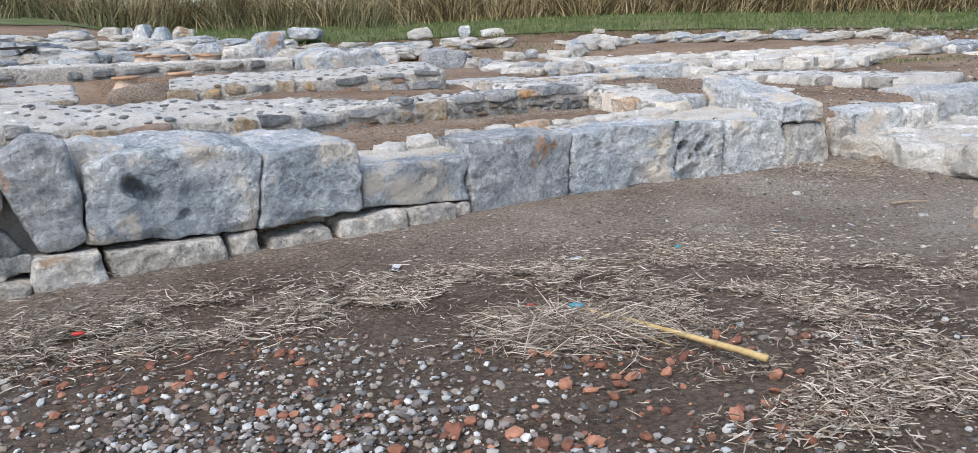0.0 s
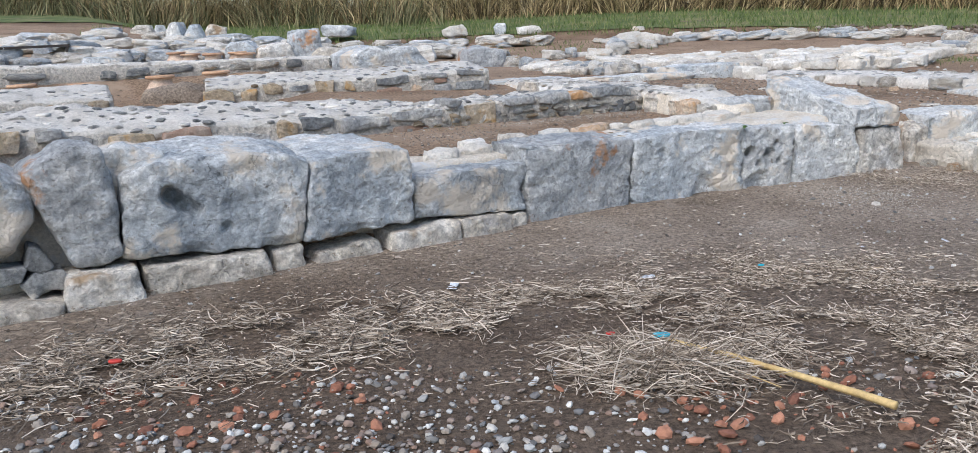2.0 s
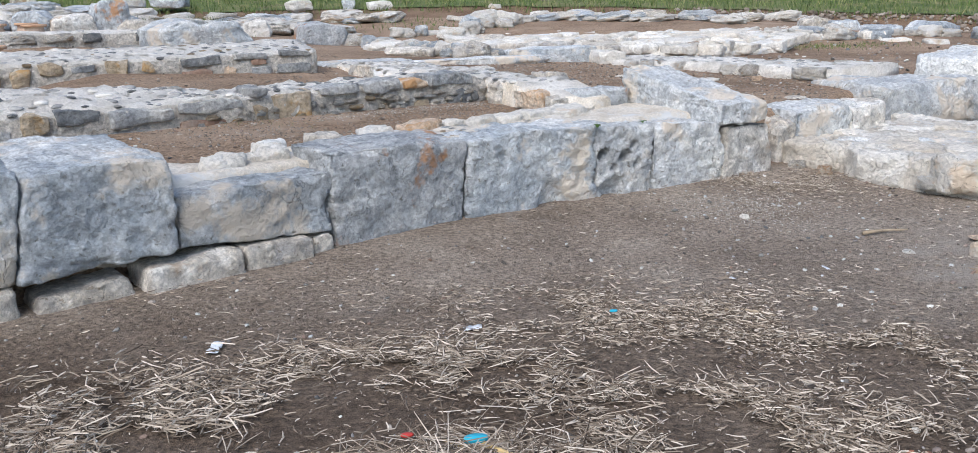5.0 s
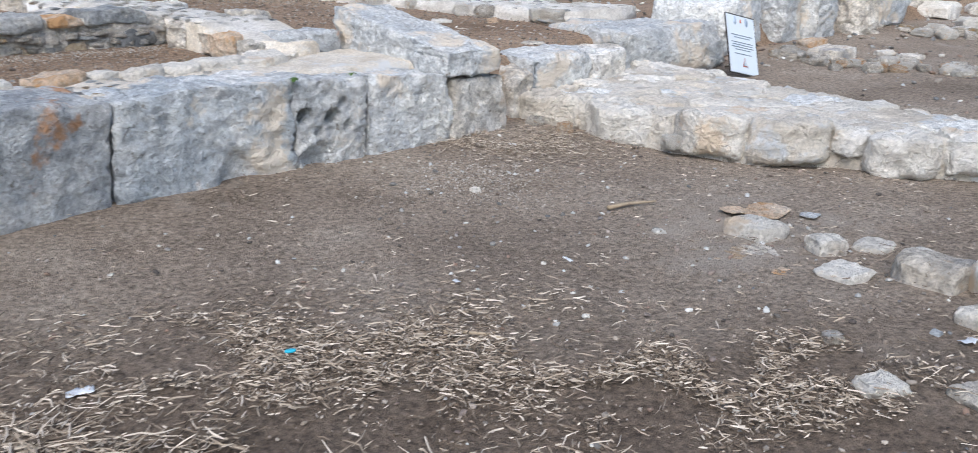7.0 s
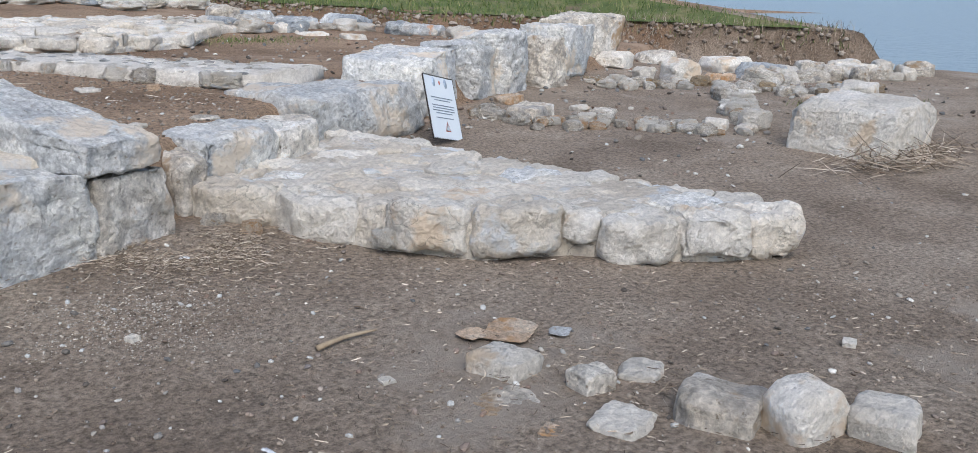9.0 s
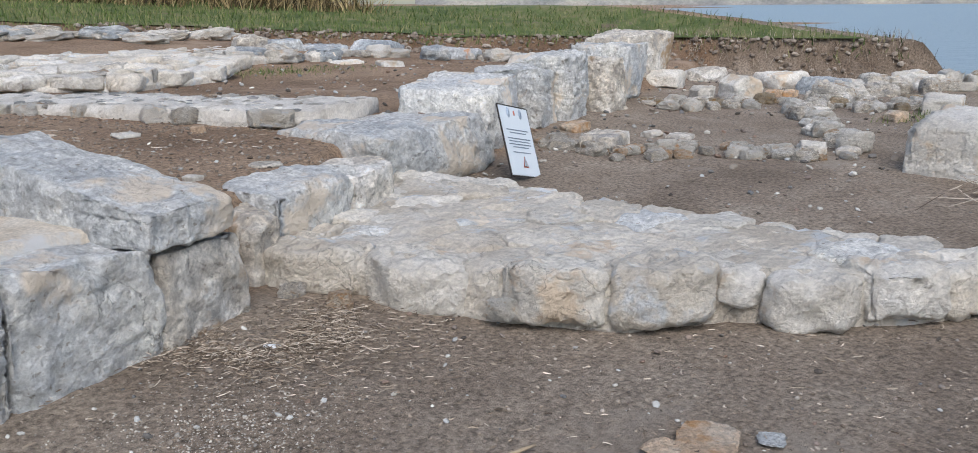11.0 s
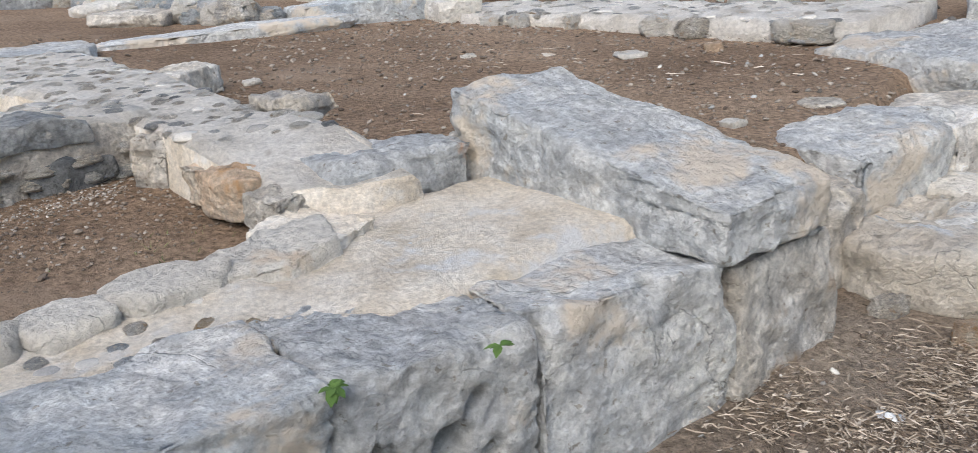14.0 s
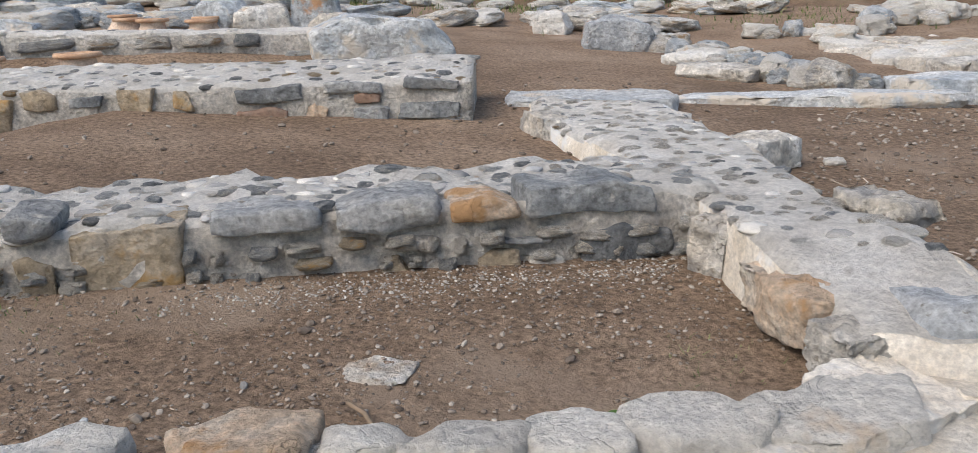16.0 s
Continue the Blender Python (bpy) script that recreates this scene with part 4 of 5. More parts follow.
# ---- low walls, kerbs and slabs of the rear rooms ----
KN = [(3.05, 14.6), (3.7, 13.9), (4.75, 12.35), (5.15, 12.0)]
KF = [(3.5, 15.6), (4.3, 15.0), (5.5, 13.3), (6.2, 12.7)]
wall_rear = thing("wall_rear", "very low mortared wall with cobbles, worn almost to the ground", "stone wall", kind="structure")
core("mortar_core", KN, KF, 0.4, 0.70, LIMEWASH, wall_rear, 37, lump=0.035)
cobbles(wall_rear, KN, KF, 0.70, 110, 26, [PEBBLE, GREYS, WHITE, LIME_TAN], (0.06, 0.16))
rubble_rng = random.Random(61)
for i in range(14):
    k = rubble_rng.randrange(3)
    side = KN if i % 2 else KF
    p = Vector(side[k]).lerp(Vector(side[k + 1]), rubble_rng.random())
    s = rubble_rng.uniform(0.15, 0.34)
    piece("stone", rubble_rng.choice(pool("rubble", rubble_rng.choice((WHITE, LIME_TAN, PAVING)), 6, 4.5, 0.14, 6)), wall_rear, placed(p.x, p.y, 0.64, s, s * 0.7, 0.16, rubble_rng.uniform(0, 180)))


def kerb(x, y, z, sx, sy, sz, yaw, material, label, seed):
    ob = new("kerb_slab", mesh_from(rock_bm(sx, sy, sz, seed, 26, 40, 0.02, 3, 0.04), "kerb_slab", material))
    ob.matrix_basis = pose(x, y, z, 0, 0, yaw)
    return tagged(ob, label, "stone slab", "kerb slabs")


kerb(2.3, 15.25, 0.74, 1.35, 0.6, 0.28, 12, LIME, "long pale blue dressed kerb block on the earth", 701)
kerb(3.05, 14.95, 0.72, 0.42, 0.5, 0.2, 10, WHITE, "short white kerb block beside the long one", 702)
kerb(1.15, 14.55, 0.73, 2.2, 0.42, 0.14, 20, LIME_PALE, "thin flat pale threshold slab on the earth", 703)
kerb(-0.35, 13.75, 0.78, 1.25, 0.7, 0.16, 14, LIME_PALE, "broad flat pale slab at the end of the wall", 704)


def loose(name, rows, category, label, group, sink=0.25, cuts=14, deep=0.8, flatten=0.12):
    """Single stones lying on the ground: x, y, ground height, width, height, material."""
    for i, (x, y, z, w, h, m) in enumerate(rows):
        r = random.Random(i * 31 + len(rows))
        h = max(0.35 * h, h - flatten * w)
        full = h / (1 - sink)
        depth = max(w * deep, full * 0.6)
        turns = [(k + r.uniform(-0.32, 0.32)) * 2 * math.pi / 7 for k in range(7)]
        wide = [(math.cos(a), math.sin(a)) for a in turns]
        outline = [(w * 0.52 * math.copysign(abs(c) ** 0.75, c) * r.uniform(0.88, 1.05), full * 0.52 * math.copysign(abs(v) ** 0.65, v) * r.uniform(0.86, 1.05)) for c, v in wide]
        flat_bm = rock_bm(w, depth, full, 800 + i * 3 + len(group), cuts + 6, 6, min(0.06, 0.12 * full + 0.01), 4, 0.16) if full < 0.45 * w else None
        ob = new(name, mesh_from(flat_bm or hewn_bm(outline, depth, 800 + i * 3 + len(group), max(0.02, w / (cuts + 8)), 0.035 * min(1.0, 1.6 * w), 0.09 * min(w, full), chip=0.12 * w, peck=0.003), name, m))
        turned = pose(x, y + w * deep * 0.35, z + h - full / 2, 0, r.uniform(-6, 6), r.uniform(-20, 35))
        ob.matrix_basis = turned if flat_bm else turned @ pose(0, -depth / 2, 0)
        tone = {"blue_limestone": "blue-grey", "tan_limestone": "tan", "rust_stained_limestone": "rust-stained", "white_limestone": "whitish"}.get(m.name, "reddish")
        tagged(ob, label.format(tone), category, group)


loose("boulder", (
    (-2.65, 14.55, 0.98, 1.3, 0.6, LIME), (-3.63, 15.75, 1.07, 0.64, 0.42, LIME_TAN), (-4.14, 16.09, 1.13, 0.65, 0.69, LIME_RUST), (-4.6, 15.74, 1.16, 0.69, 0.43, LIME_TAN),
    (-5.07, 15.72, 1.21, 0.58, 0.44, LIME), (-2.5, 19.44, 0.99, 0.52, 0.39, WHITE), (-1.23, 17.87, 0.89, 0.84, 0.46, LIME_RUST), (-0.63, 23.71, 0.88, 0.87, 0.27, WHITE),
    (-7.57, 19.42, 1.54, 0.39, 0.52, LIME), (-7.2, 19.49, 1.5, 0.39, 0.5, LIME), (-8.35, 24.07, 1.61, 0.56, 0.48, LIME_TAN), (-9.83, 23.03, 1.85, 0.54, 0.28, LIME_TAN),
    (-10.36, 25.54, 1.89, 0.29, 0.24, LIME), (-6.3, 16.48, 1.32, 0.41, 0.22, LIME), (-5.6, 26.0, 1.62, 1.0, 0.36, LIME), (-2.3, 25.2, 1.45, 0.6, 0.3, WHITE), (-1.11, 25.61, 1.45, 0.34, 0.31, LIME),
    (-0.35, 25.39, 1.41, 0.67, 0.27, WHITE), (-6.2, 24.5, 1.6, 0.9, 0.3, LIME), (-8.31, 16.28, 1.4, 0.55, 0.22, LIME), (-7.95, 16.64, 1.41, 0.5, 0.21, LIME_TAN), (-8.95, 16.65, 1.45, 0.34, 0.34, LIME),
    (-5.97, 14.69, 1.2, 0.99, 0.18, LIME), (-9.56, 19.97, 1.68, 0.34, 0.16, LIME), (-7.15, 16.63, 1.37, 1.18, 0.22, WHITE), (0.83, 20.66, 0.79, 0.9, 0.3, WHITE), (0.13, 24.4, 0.88, 0.98, 0.26, WHITE),
    (0.28, 15.61, 0.78, 0.83, 0.23, LIME_TAN), (-0.15, 16.68, 0.81, 0.67, 0.22, WHITE), (2.45, 24.72, 1.28, 0.33, 0.2, WHITE),
    (-9.74, 17.83, 1.56, 0.49, 0.27, LIME_TAN), (-8.42, 16.9, 1.41, 0.55, 0.24, LIME), (-10.23, 16.63, 1.51, 0.34, 0.17, LIME), (-6.99, 14.6, 1.24, 0.69, 0.28, LIME)),
    "boulder", "{} limestone boulder among the fallen stones", "fallen boulders")
loose("boulder", (
    (8.21, 22.48, 0.84, 1.17, 0.43, LIME_TAN), (8.43, 19.96, 0.63, 0.63, 0.56, LIME_TAN), (6.78, 23.04, 0.94, 0.4, 0.3, LIME), (8.96, 19.74, 0.62, 0.75, 0.46, LIME), (8.75, 18.22, 0.59, 0.49, 0.32, WHITE),
    (8.99, 17.82, 0.58, 0.53, 0.19, WHITE), (9.48, 17.33, 0.56, 0.44, 0.21, WHITE), (9.8, 19.9, 0.6, 0.9, 0.4, LIME), (10.8, 19.59, 0.58, 1.08, 0.46, LIME), (11.64, 18.32, 0.54, 1.0, 0.39, LIME_RUST), (12.7, 18.28, 0.52, 0.69, 0.3, WHITE),
    (5.99, 23.2, 1.0, 0.67, 0.17, WHITE), (6.48, 23.1, 1.0, 0.4, 0.17, WHITE), (9.8, 8.25, 0.08, 1.3, 0.72, WHITE)),
    "boulder", "big {} boulder on bare earth", "boulders by the bank")
loose("rubble_stone", (
    (13.31, 14.93, 0.21, 0.66, 0.4, WHITE), (11.3, 13.44, 0.17, 0.47, 0.17, LIME_TAN), (11.76, 13.6, 0.17, 0.31, 0.15, WHITE), (12.58, 13.72, 0.15, 0.37, 0.29, WHITE), (14.92, 15.37, 0.2, 0.77, 0.39, LIME_TAN),
    (13.25, 13.48, 0.12, 0.56, 0.47, WHITE), (15.61, 14.19, 0.12, 0.96, 0.45, WHITE), (14.93, 12.98, 0.12, 0.88, 0.46, LIME), (16.63, 13.22, 0.12, 0.43, 0.32, LIME_TAN), (16.35, 12.67, 0.12, 0.46, 0.31, LIME_TAN),
    (16.71, 12.32, 0.12, 0.67, 0.41, WHITE), (13.5, 10.54, 0.12, 0.58, 0.36, WHITE), (13.99, 13.46, 0.12, 0.24, 0.16, ORANGE), (14.16, 13.29, 0.12, 0.24, 0.16, ORANGE), (12.75, 11.92, 0.12, 0.38, 0.13, WHITE),
    (11.25, 10.96, 0.12, 0.44, 0.18, WHITE), (10.58, 10.64, 0.12, 0.27, 0.18, WHITE), (9.42, 9.97, 0.12, 0.3, 0.18, WHITE), (9.54, 9.67, 0.12, 0.27, 0.14, LIME_TAN), (8.53, 12.3, 0.2, 0.35, 0.17, ORANGE),
    (8.13, 11.45, 0.13, 0.56, 0.28, LIME_TAN), (9.22, 11.43, 0.12, 0.33, 0.13, LIME_TAN), (9.13, 11.76, 0.13, 0.24, 0.12, WHITE), (12.24, 13.0, 0.12, 0.22, 0.1, LIME_TAN), (12.42, 10.68, 0.12, 0.27, 0.19, ORANGE), (9.82, 9.08, 0.1, 0.17, 0.21, LIME_TAN)),
    "stone", "{} rubble stone of a collapsed wall", "rubble by the shore", cuts=9, flatten=0.2)
loose("loose_stone", (
    (3.66, 6.72, -0.01, 0.31, 0.18, WHITE), (3.81, 6.4, 0, 0.19, 0.15, LIME_TAN), (4.09, 6.37, 0, 0.23, 0.07, WHITE), (3.66, 6.07, 0, 0.28, 0.11, WHITE), (4.02, 5.87, 0, 0.37, 0.22, LIME_TAN),
    (4.19, 5.66, -0.01, 0.25, 0.26, WHITE), (4.41, 5.45, 0, 0.3, 0.21, WHITE), (3.78, 5.45, 0, 0.17, 0.12, LIME_TAN), (3.87, 5.35, -0.01, 0.13, 0.11, WHITE), (4.09, 5.25, -0.01, 0.23, 0.1, WHITE),
    (3.1, 5.55, -0.01, 0.09, 0.08, LIME_TAN), (3.44, 6.46, -0.01, 0.3, 0.05, LIME_TAN), (3.41, 6.23, -0.01, 0.12, 0.06, ORANGE), (3.69, 5.18, 0, 0.1, 0.06, WHITE), (3.54, 5.47, -0.01, 0.05, 0.05, LIME),
    (5.11, 6.04, 0, 0.08, 0.05, WHITE), (3.17, 6.96, -0.01, 0.07, 0.05, WHITE), (2.49, 7.93, 0.02, 0.06, 0.05, WHITE), (3.92, 7.0, 0.02, 0.3, 0.03, ORANGE), (3.75, 7.1, 0.02, 0.16, 0.02, ORANGE), (4.1, 6.9, 0.02, 0.14, 0.02, LIME_RUST), (3.0, 5.15, 0, 0.2, 0.1, WHITE), (3.3, 4.95, 0, 0.24, 0.1, LIME_TAN)),
    "stone", "{} stone half sunk in the trodden earth", "row of sunken stones", sink=0.4, flatten=0.28)
loose("loose_stone", (
    (3.69, 12.29, 0.58, 0.22, 0.09, WHITE), (2.72, 12.73, 0.62, 0.11, 0.05, WHITE), (3.2, 12.56, 0.6, 0.15, 0.05, WHITE), (4.04, 10.66, 0.53, 0.23, 0.07, LIME_TAN), (1.34, 12.34, 0.67, 0.12, 0.05, WHITE),
    (4.24, 12.26, 0.57, 0.13, 0.09, ORANGE), (3.46, 10.48, 0.54, 0.11, 0.06, WHITE), (0.26, 9.3, 0.59, 0.25, 0.05, LIME_TAN), (1.13, 12.21, 0.67, 0.13, 0.05, WHITE)),
    "stone", "small {} stone on the earth of a room", "stones on the room floors", cuts=8, flatten=0.2)

# rows of fallen masonry on the rising ground
ruin = random.Random(41)


def rubble_row(label, line, count, size, width, materials, flat=0.6, lift=0.0):
    ob = thing("rubble_row", label, "stone rubble", "rubble rows", "structure")
    lens = [math.dist(a, b) for a, b in zip(line, line[1:])]
    for i in range(count):
        k = ruin.choices(range(len(lens)), lens)[0]
        p = Vector(line[k]).lerp(Vector(line[k + 1]), ruin.random())
        p += Vector((ruin.uniform(-width, width), ruin.uniform(-width, width))) / 2
        s = ruin.uniform(*size)
        h = s * ruin.uniform(0.7, 1.1) * flat
        piece("stone", ruin.choice(pool("rubble", ruin.choice(materials), 6, 4.5, 0.14, 6)), ob, placed(p.x, p.y, level(p.x, p.y) + h * 0.3 + lift, s, s * ruin.uniform(0.6, 0.9), h, ruin.uniform(0, 180), ruin.uniform(-8, 8), ruin.uniform(-8, 8)))


PALE = [WHITE, LIME, LIME_TAN, WHITE]
rubble_row("row of pale rubble running back from the thin slab", [(1.3, 15.3), (0.3, 16.6), (-0.9, 18.6), (-2.2, 21.5)], 70, (0.18, 0.42), 0.55, PALE, 0.7)
rubble_row("second row of pale rubble stones", [(0.4, 20.2), (1.4, 20.6), (2.4, 22.5)], 26, (0.3, 0.7), 0.9, PALE)
rubble_row("collapsed wall of grey blocks in front of the reeds", [(-11.5, 13.2), (-7.5, 15.4), (-5.6, 16.4)], 44, (0.4, 0.9), 0.9, PALE, 0.45)
rubble_row("low spread of fallen grey slabs", [(-12, 16.5), (-8.5, 18.2), (-5, 19.5), (-1.5, 21.5)], 60, (0.4, 1.1), 1.4, PALE, 0.3)
rubble_row("far low spread of fallen slabs", [(-12, 20), (-8, 22.2), (-3, 23.6), (0, 24)], 50, (0.4, 1.1), 1.6, PALE, 0.26)
rubble_row("pale slabs between the pavement and the bank", [(1.5, 23.6), (5.0, 22.9), (8.4, 21.4)], 60, (0.35, 0.9), 1.3, PALE, 0.3)
rubble_row("edge stones of the room by the bank", [(6.9, 18.6), (8.6, 18.7), (11, 18.6), (14.2, 17.2)], 34, (0.25, 0.7), 0.9, PALE, 0.5)
rubble_row("small rubble of a low wall near the sign", [(7.7, 12.0), (8.0, 11.3), (8.9, 10.6), (9.3, 9.7)], 50, (0.1, 0.26), 0.6, [WHITE, LIME_TAN, LIME_TAN, ORANGE])
rubble_row("small rubble of the shore wall", [(11.0, 13.6), (13.0, 12.9), (13.2, 11.6), (14.8, 11.4)], 60, (0.14, 0.36), 0.8, [WHITE, LIME_TAN, LIME_TAN, OCHRE])
rubble_row("pile of small rubble on the earth", [(9.4, 9.7), (10.6, 10.6), (12.6, 12.2)], 34, (0.12, 0.4), 0.5, [WHITE, WHITE, LIME_TAN])
rubble_row("big pale stones along the shore wall", [(13.6, 12.6), (15.6, 12.6), (17.6, 12.2)], 26, (0.3, 0.7), 0.8, [WHITE, LIME_TAN], 0.7)

# wide pavement of flat stones in the background
pavement_bed = thing("pavement", "wide rough pavement of pale flat stones", "stone pavement", kind="structure")
PVN = [(1.4, 18.6), (2.3, 16.9), (4.9, 15.7), (6.3, 16.5), (7.4, 18.1)]
PVF = [(2.0, 22.8), (3.6, 22.6), (5.4, 22.1), (7.0, 21.4), (8.2, 20.5)]
core("rubble_bed", PVN, PVF, 0.5, lambda a: 0.75 + 0.012 * (a.y - 16), PAVING, pavement_bed, 43, step=0.16, lump=0.06)
flags = []
for _ in range(6000):
    k = ruin.choices(range(4), (2, 3, 2, 2))[0]
    f = ruin.random()
    p = Vector(PVN[k]).lerp(Vector(PVN[k + 1]), f).lerp(Vector(PVF[k]).lerp(Vector(PVF[k + 1]), f), ruin.random())
    if len(flags) < 150 and all((p - q).length > (0.3 if i % 4 else 0.5) for i, q in enumerate(flags)):
        flags.append(p)
for i, (p, poly) in enumerate(zip(flags, cells(flags, ghost_line(PVN, -0.3, 0.4) + ghost_line(PVF, 0.3, 0.4), 0.7))):
    if len(poly) > 2:
        flagstone(pavement_bed, "slab", poly, 0.80 + 0.012 * (p.y - 16) + ruin.uniform(-0.03, 0.04), 0.16, 2000 + i, ruin.choice((PAVING, WHITE, PAVING, WHITE, LIME_TAN)), 0.1, 0.012, 0.04, 0.03, 4)

# ---- clay jars sunk in the earth ----


def lathe(profile, n=28, wobble=0.0):
    bm = bmesh.new()
    rings = [[bm.verts.new((r * math.cos(2 * math.pi * i / n), r * math.sin(2 * math.pi * i / n), z)) for i in range(n)] for r, z in profile]
    for a, b in zip(rings, rings[1:]):
        for i in range(n):
            bm.faces.new((a[i], a[(i + 1) % n], b[(i + 1) % n], b[i]))
    return bm


def jar(x, y, z, s, label):
    ob = thing("clay_jar", label, "clay jar", "clay jars", at=pose(x, y, z - 0.05, 0, 0, x * 40) @ Matrix.Scale(s, 4))
    part("body", lathe([(0.02, 0.0), (0.27, 0.0), (0.30, 0.05), (0.29, 0.12), (0.25, 0.22), (0.19, 0.30), (0.165, 0.35), (0.165, 0.40)]), JAR, ob)
    part("rim", lathe([(0.165, 0.40), (0.215, 0.405), (0.225, 0.425), (0.215, 0.45), (0.15, 0.452), (0.14, 0.43), (0.13, 0.30), (0.05, 0.2)]), CLAY, ob, "thick flat orange rim")
    return ob


for x, y, z, s in ((-5.37, 12.98, 0.82, 0.88), (-4.73, 13.4, 0.83, 0.88), (-6.75, 11.95, 0.86, 0.8), (-6.2, 12.4, 0.84, 0.75), (-7.6, 11.3, 0.88, 0.8), (-8.3, 11.3, 0.95, 0.8)):
    jar(x, y, z, s, "pale terracotta storage jar neck set in the earth")
for x, y, z, s in ((-5.3, 15.0, 1.12, 0.75), (-4.85, 15.2, 1.1, 0.75), (-5.1, 15.6, 1.14, 0.7), (-5.7, 15.1, 1.15, 0.7), (-6.05, 15.4, 1.18, 0.7)):
    jar(x, y, z, s, "orange terracotta jar neck behind the grey wall")
mound = new("earth_mound", mesh_from(rock_bm(1.3, 0.9, 0.5, 911, 14, 2.2, 0.08, 2, 0.1), "earth_mound", DIRT))
mound.matrix_basis = pose(-5.0, 12.75, 0.84, 0, 0, 25)
tagged(mound, "small heap of dark earth between two clay jars", "earth heap")

METAL = mat("dark_metal", [(0.035, 0.03, 0.028), (0.06, 0.05, 0.045)], 6, rough=0.6, grain=40, bump=0.1)


def bar(bm, a, b, r):
    a, b = Vector(a), Vector(b)
    m = Matrix.Translation((a + b) / 2) @ (b - a).to_track_quat("Z", "Y").to_matrix().to_4x4() @ Matrix.Diagonal((r * 2, r * 2, (b - a).length, 1))
    bmesh.ops.create_cube(bm, size=1, matrix=m)
    return bm


bench = thing("metal_stand", "low dark metal stand with a thin top among the ruins", "metal stand", at=pose(-8.3, 15.2, level(-8.3, 15.2), 0, 0, 25))
b = bmesh.new()
bmesh.ops.create_cube(b, size=1, matrix=placed(0, 0, 0.3, 1.1, 0.5, 0.04))
bmesh.ops.bevel(b, geom=b.edges[:], offset=0.008, segments=1)
part("top", b, METAL, bench, smooth=False)
for sx in (-0.5, 0.5):
    for sy in (-0.2, 0.2):
        part("leg", bar(bmesh.new(), (sx, sy, -0.05), (sx, sy, 0.29), 0.02), METAL, bench, smooth=False)

# ---- notice board leaning on the wall ----
BOARD = mat("white_board", [(0.60, 0.67, 0.73), (0.66, 0.72, 0.78)], 2, rough=0.4, grain=60, bump=0.02, fine=(0.97, 1.03))
INK = mat("dark_print", [(0.15, 0.19, 0.25), (0.2, 0.24, 0.3)], 20, rough=0.6, bump=0)
PALE_INK = mat("pale_blue_print", [(0.30, 0.38, 0.50), (0.40, 0.48, 0.58)], 20, rough=0.6, bump=0)
RED_INK = mat("red_print", [(0.50, 0.14, 0.10), (0.55, 0.2, 0.15)], 20, rough=0.6, bump=0)
sign = thing("notice_board", "white notice board in thin dark frame leaning on stone wall", "sign", at=pose(6.47, 10.9, 0.14, -20, 0, 23) @ pose(0, 0, 0, 0, 12, 0))
SW, SH = 0.5, 0.61
b = bmesh.new()
bmesh.ops.create_cube(b, size=1, matrix=placed(0, 0, SH / 2, SW, 0.012, SH))
part("panel", b, BOARD, sign, smooth=False)
for a, c in (((-SW / 2, 0, 0), (SW / 2, 0, 0)), ((-SW / 2, 0, SH), (SW / 2, 0, SH)), ((-SW / 2, 0, 0), (-SW / 2, 0, SH)), ((SW / 2, 0, 0), (SW / 2, 0, SH))):
    part("frame_strip", bar(bmesh.new(), a, c, 0.006), METAL, sign, smooth=False)


def print_bar(x, z, w, h, m, name="print_line"):
    b = bmesh.new()
    bmesh.ops.create_cube(b, size=1, matrix=placed(x, -0.008, z, w, 0.002, h))
    part(name, b, m, sign, smooth=False)


for z, w in ((0.40, 0.27), (0.375, 0.2), (0.325, 0.28), (0.30, 0.26), (0.275, 0.28), (0.25, 0.2), (0.205, 0.22)):
    print_bar(0, z, w * 1.35, 0.008, INK)
for x, m in ((-0.1, PALE_INK), (0.0, RED_INK), (0.1, PALE_INK)):
    b = lathe([(0.001, 0.0), (0.03, 0.0), (0.03, 0.003), (0.001, 0.003)], 16)
    bmesh.ops.transform(b, matrix=pose(x, -0.007, 0.55, 90) @ Matrix.Diagonal((0.8 if x else 0.4, 1.5 if x else 0.7, 1, 1)), verts=b.verts[:])
    part("emblem", b, m, sign)
for k, m in ((1.0, RED_INK), (0.72, BOARD)):
    b = bmesh.new()
    y = -0.008 - (0.0 if k == 1 else 0.002)
    f = b.faces.new([b.verts.new((px * k + 0.02, y, 0.115 + pz * k)) for px, pz in ((-0.045, -0.04), (0.045, -0.04), (0, 0.06))])
    bmesh.ops.solidify(b, geom=[f], thickness=0.0015)
    part("warning_triangle", b, m, sign, smooth=False)
print_bar(0.02, 0.108, 0.008, 0.035, INK, "warning_mark")

# ---- cane, lid and twigs on the ground ----


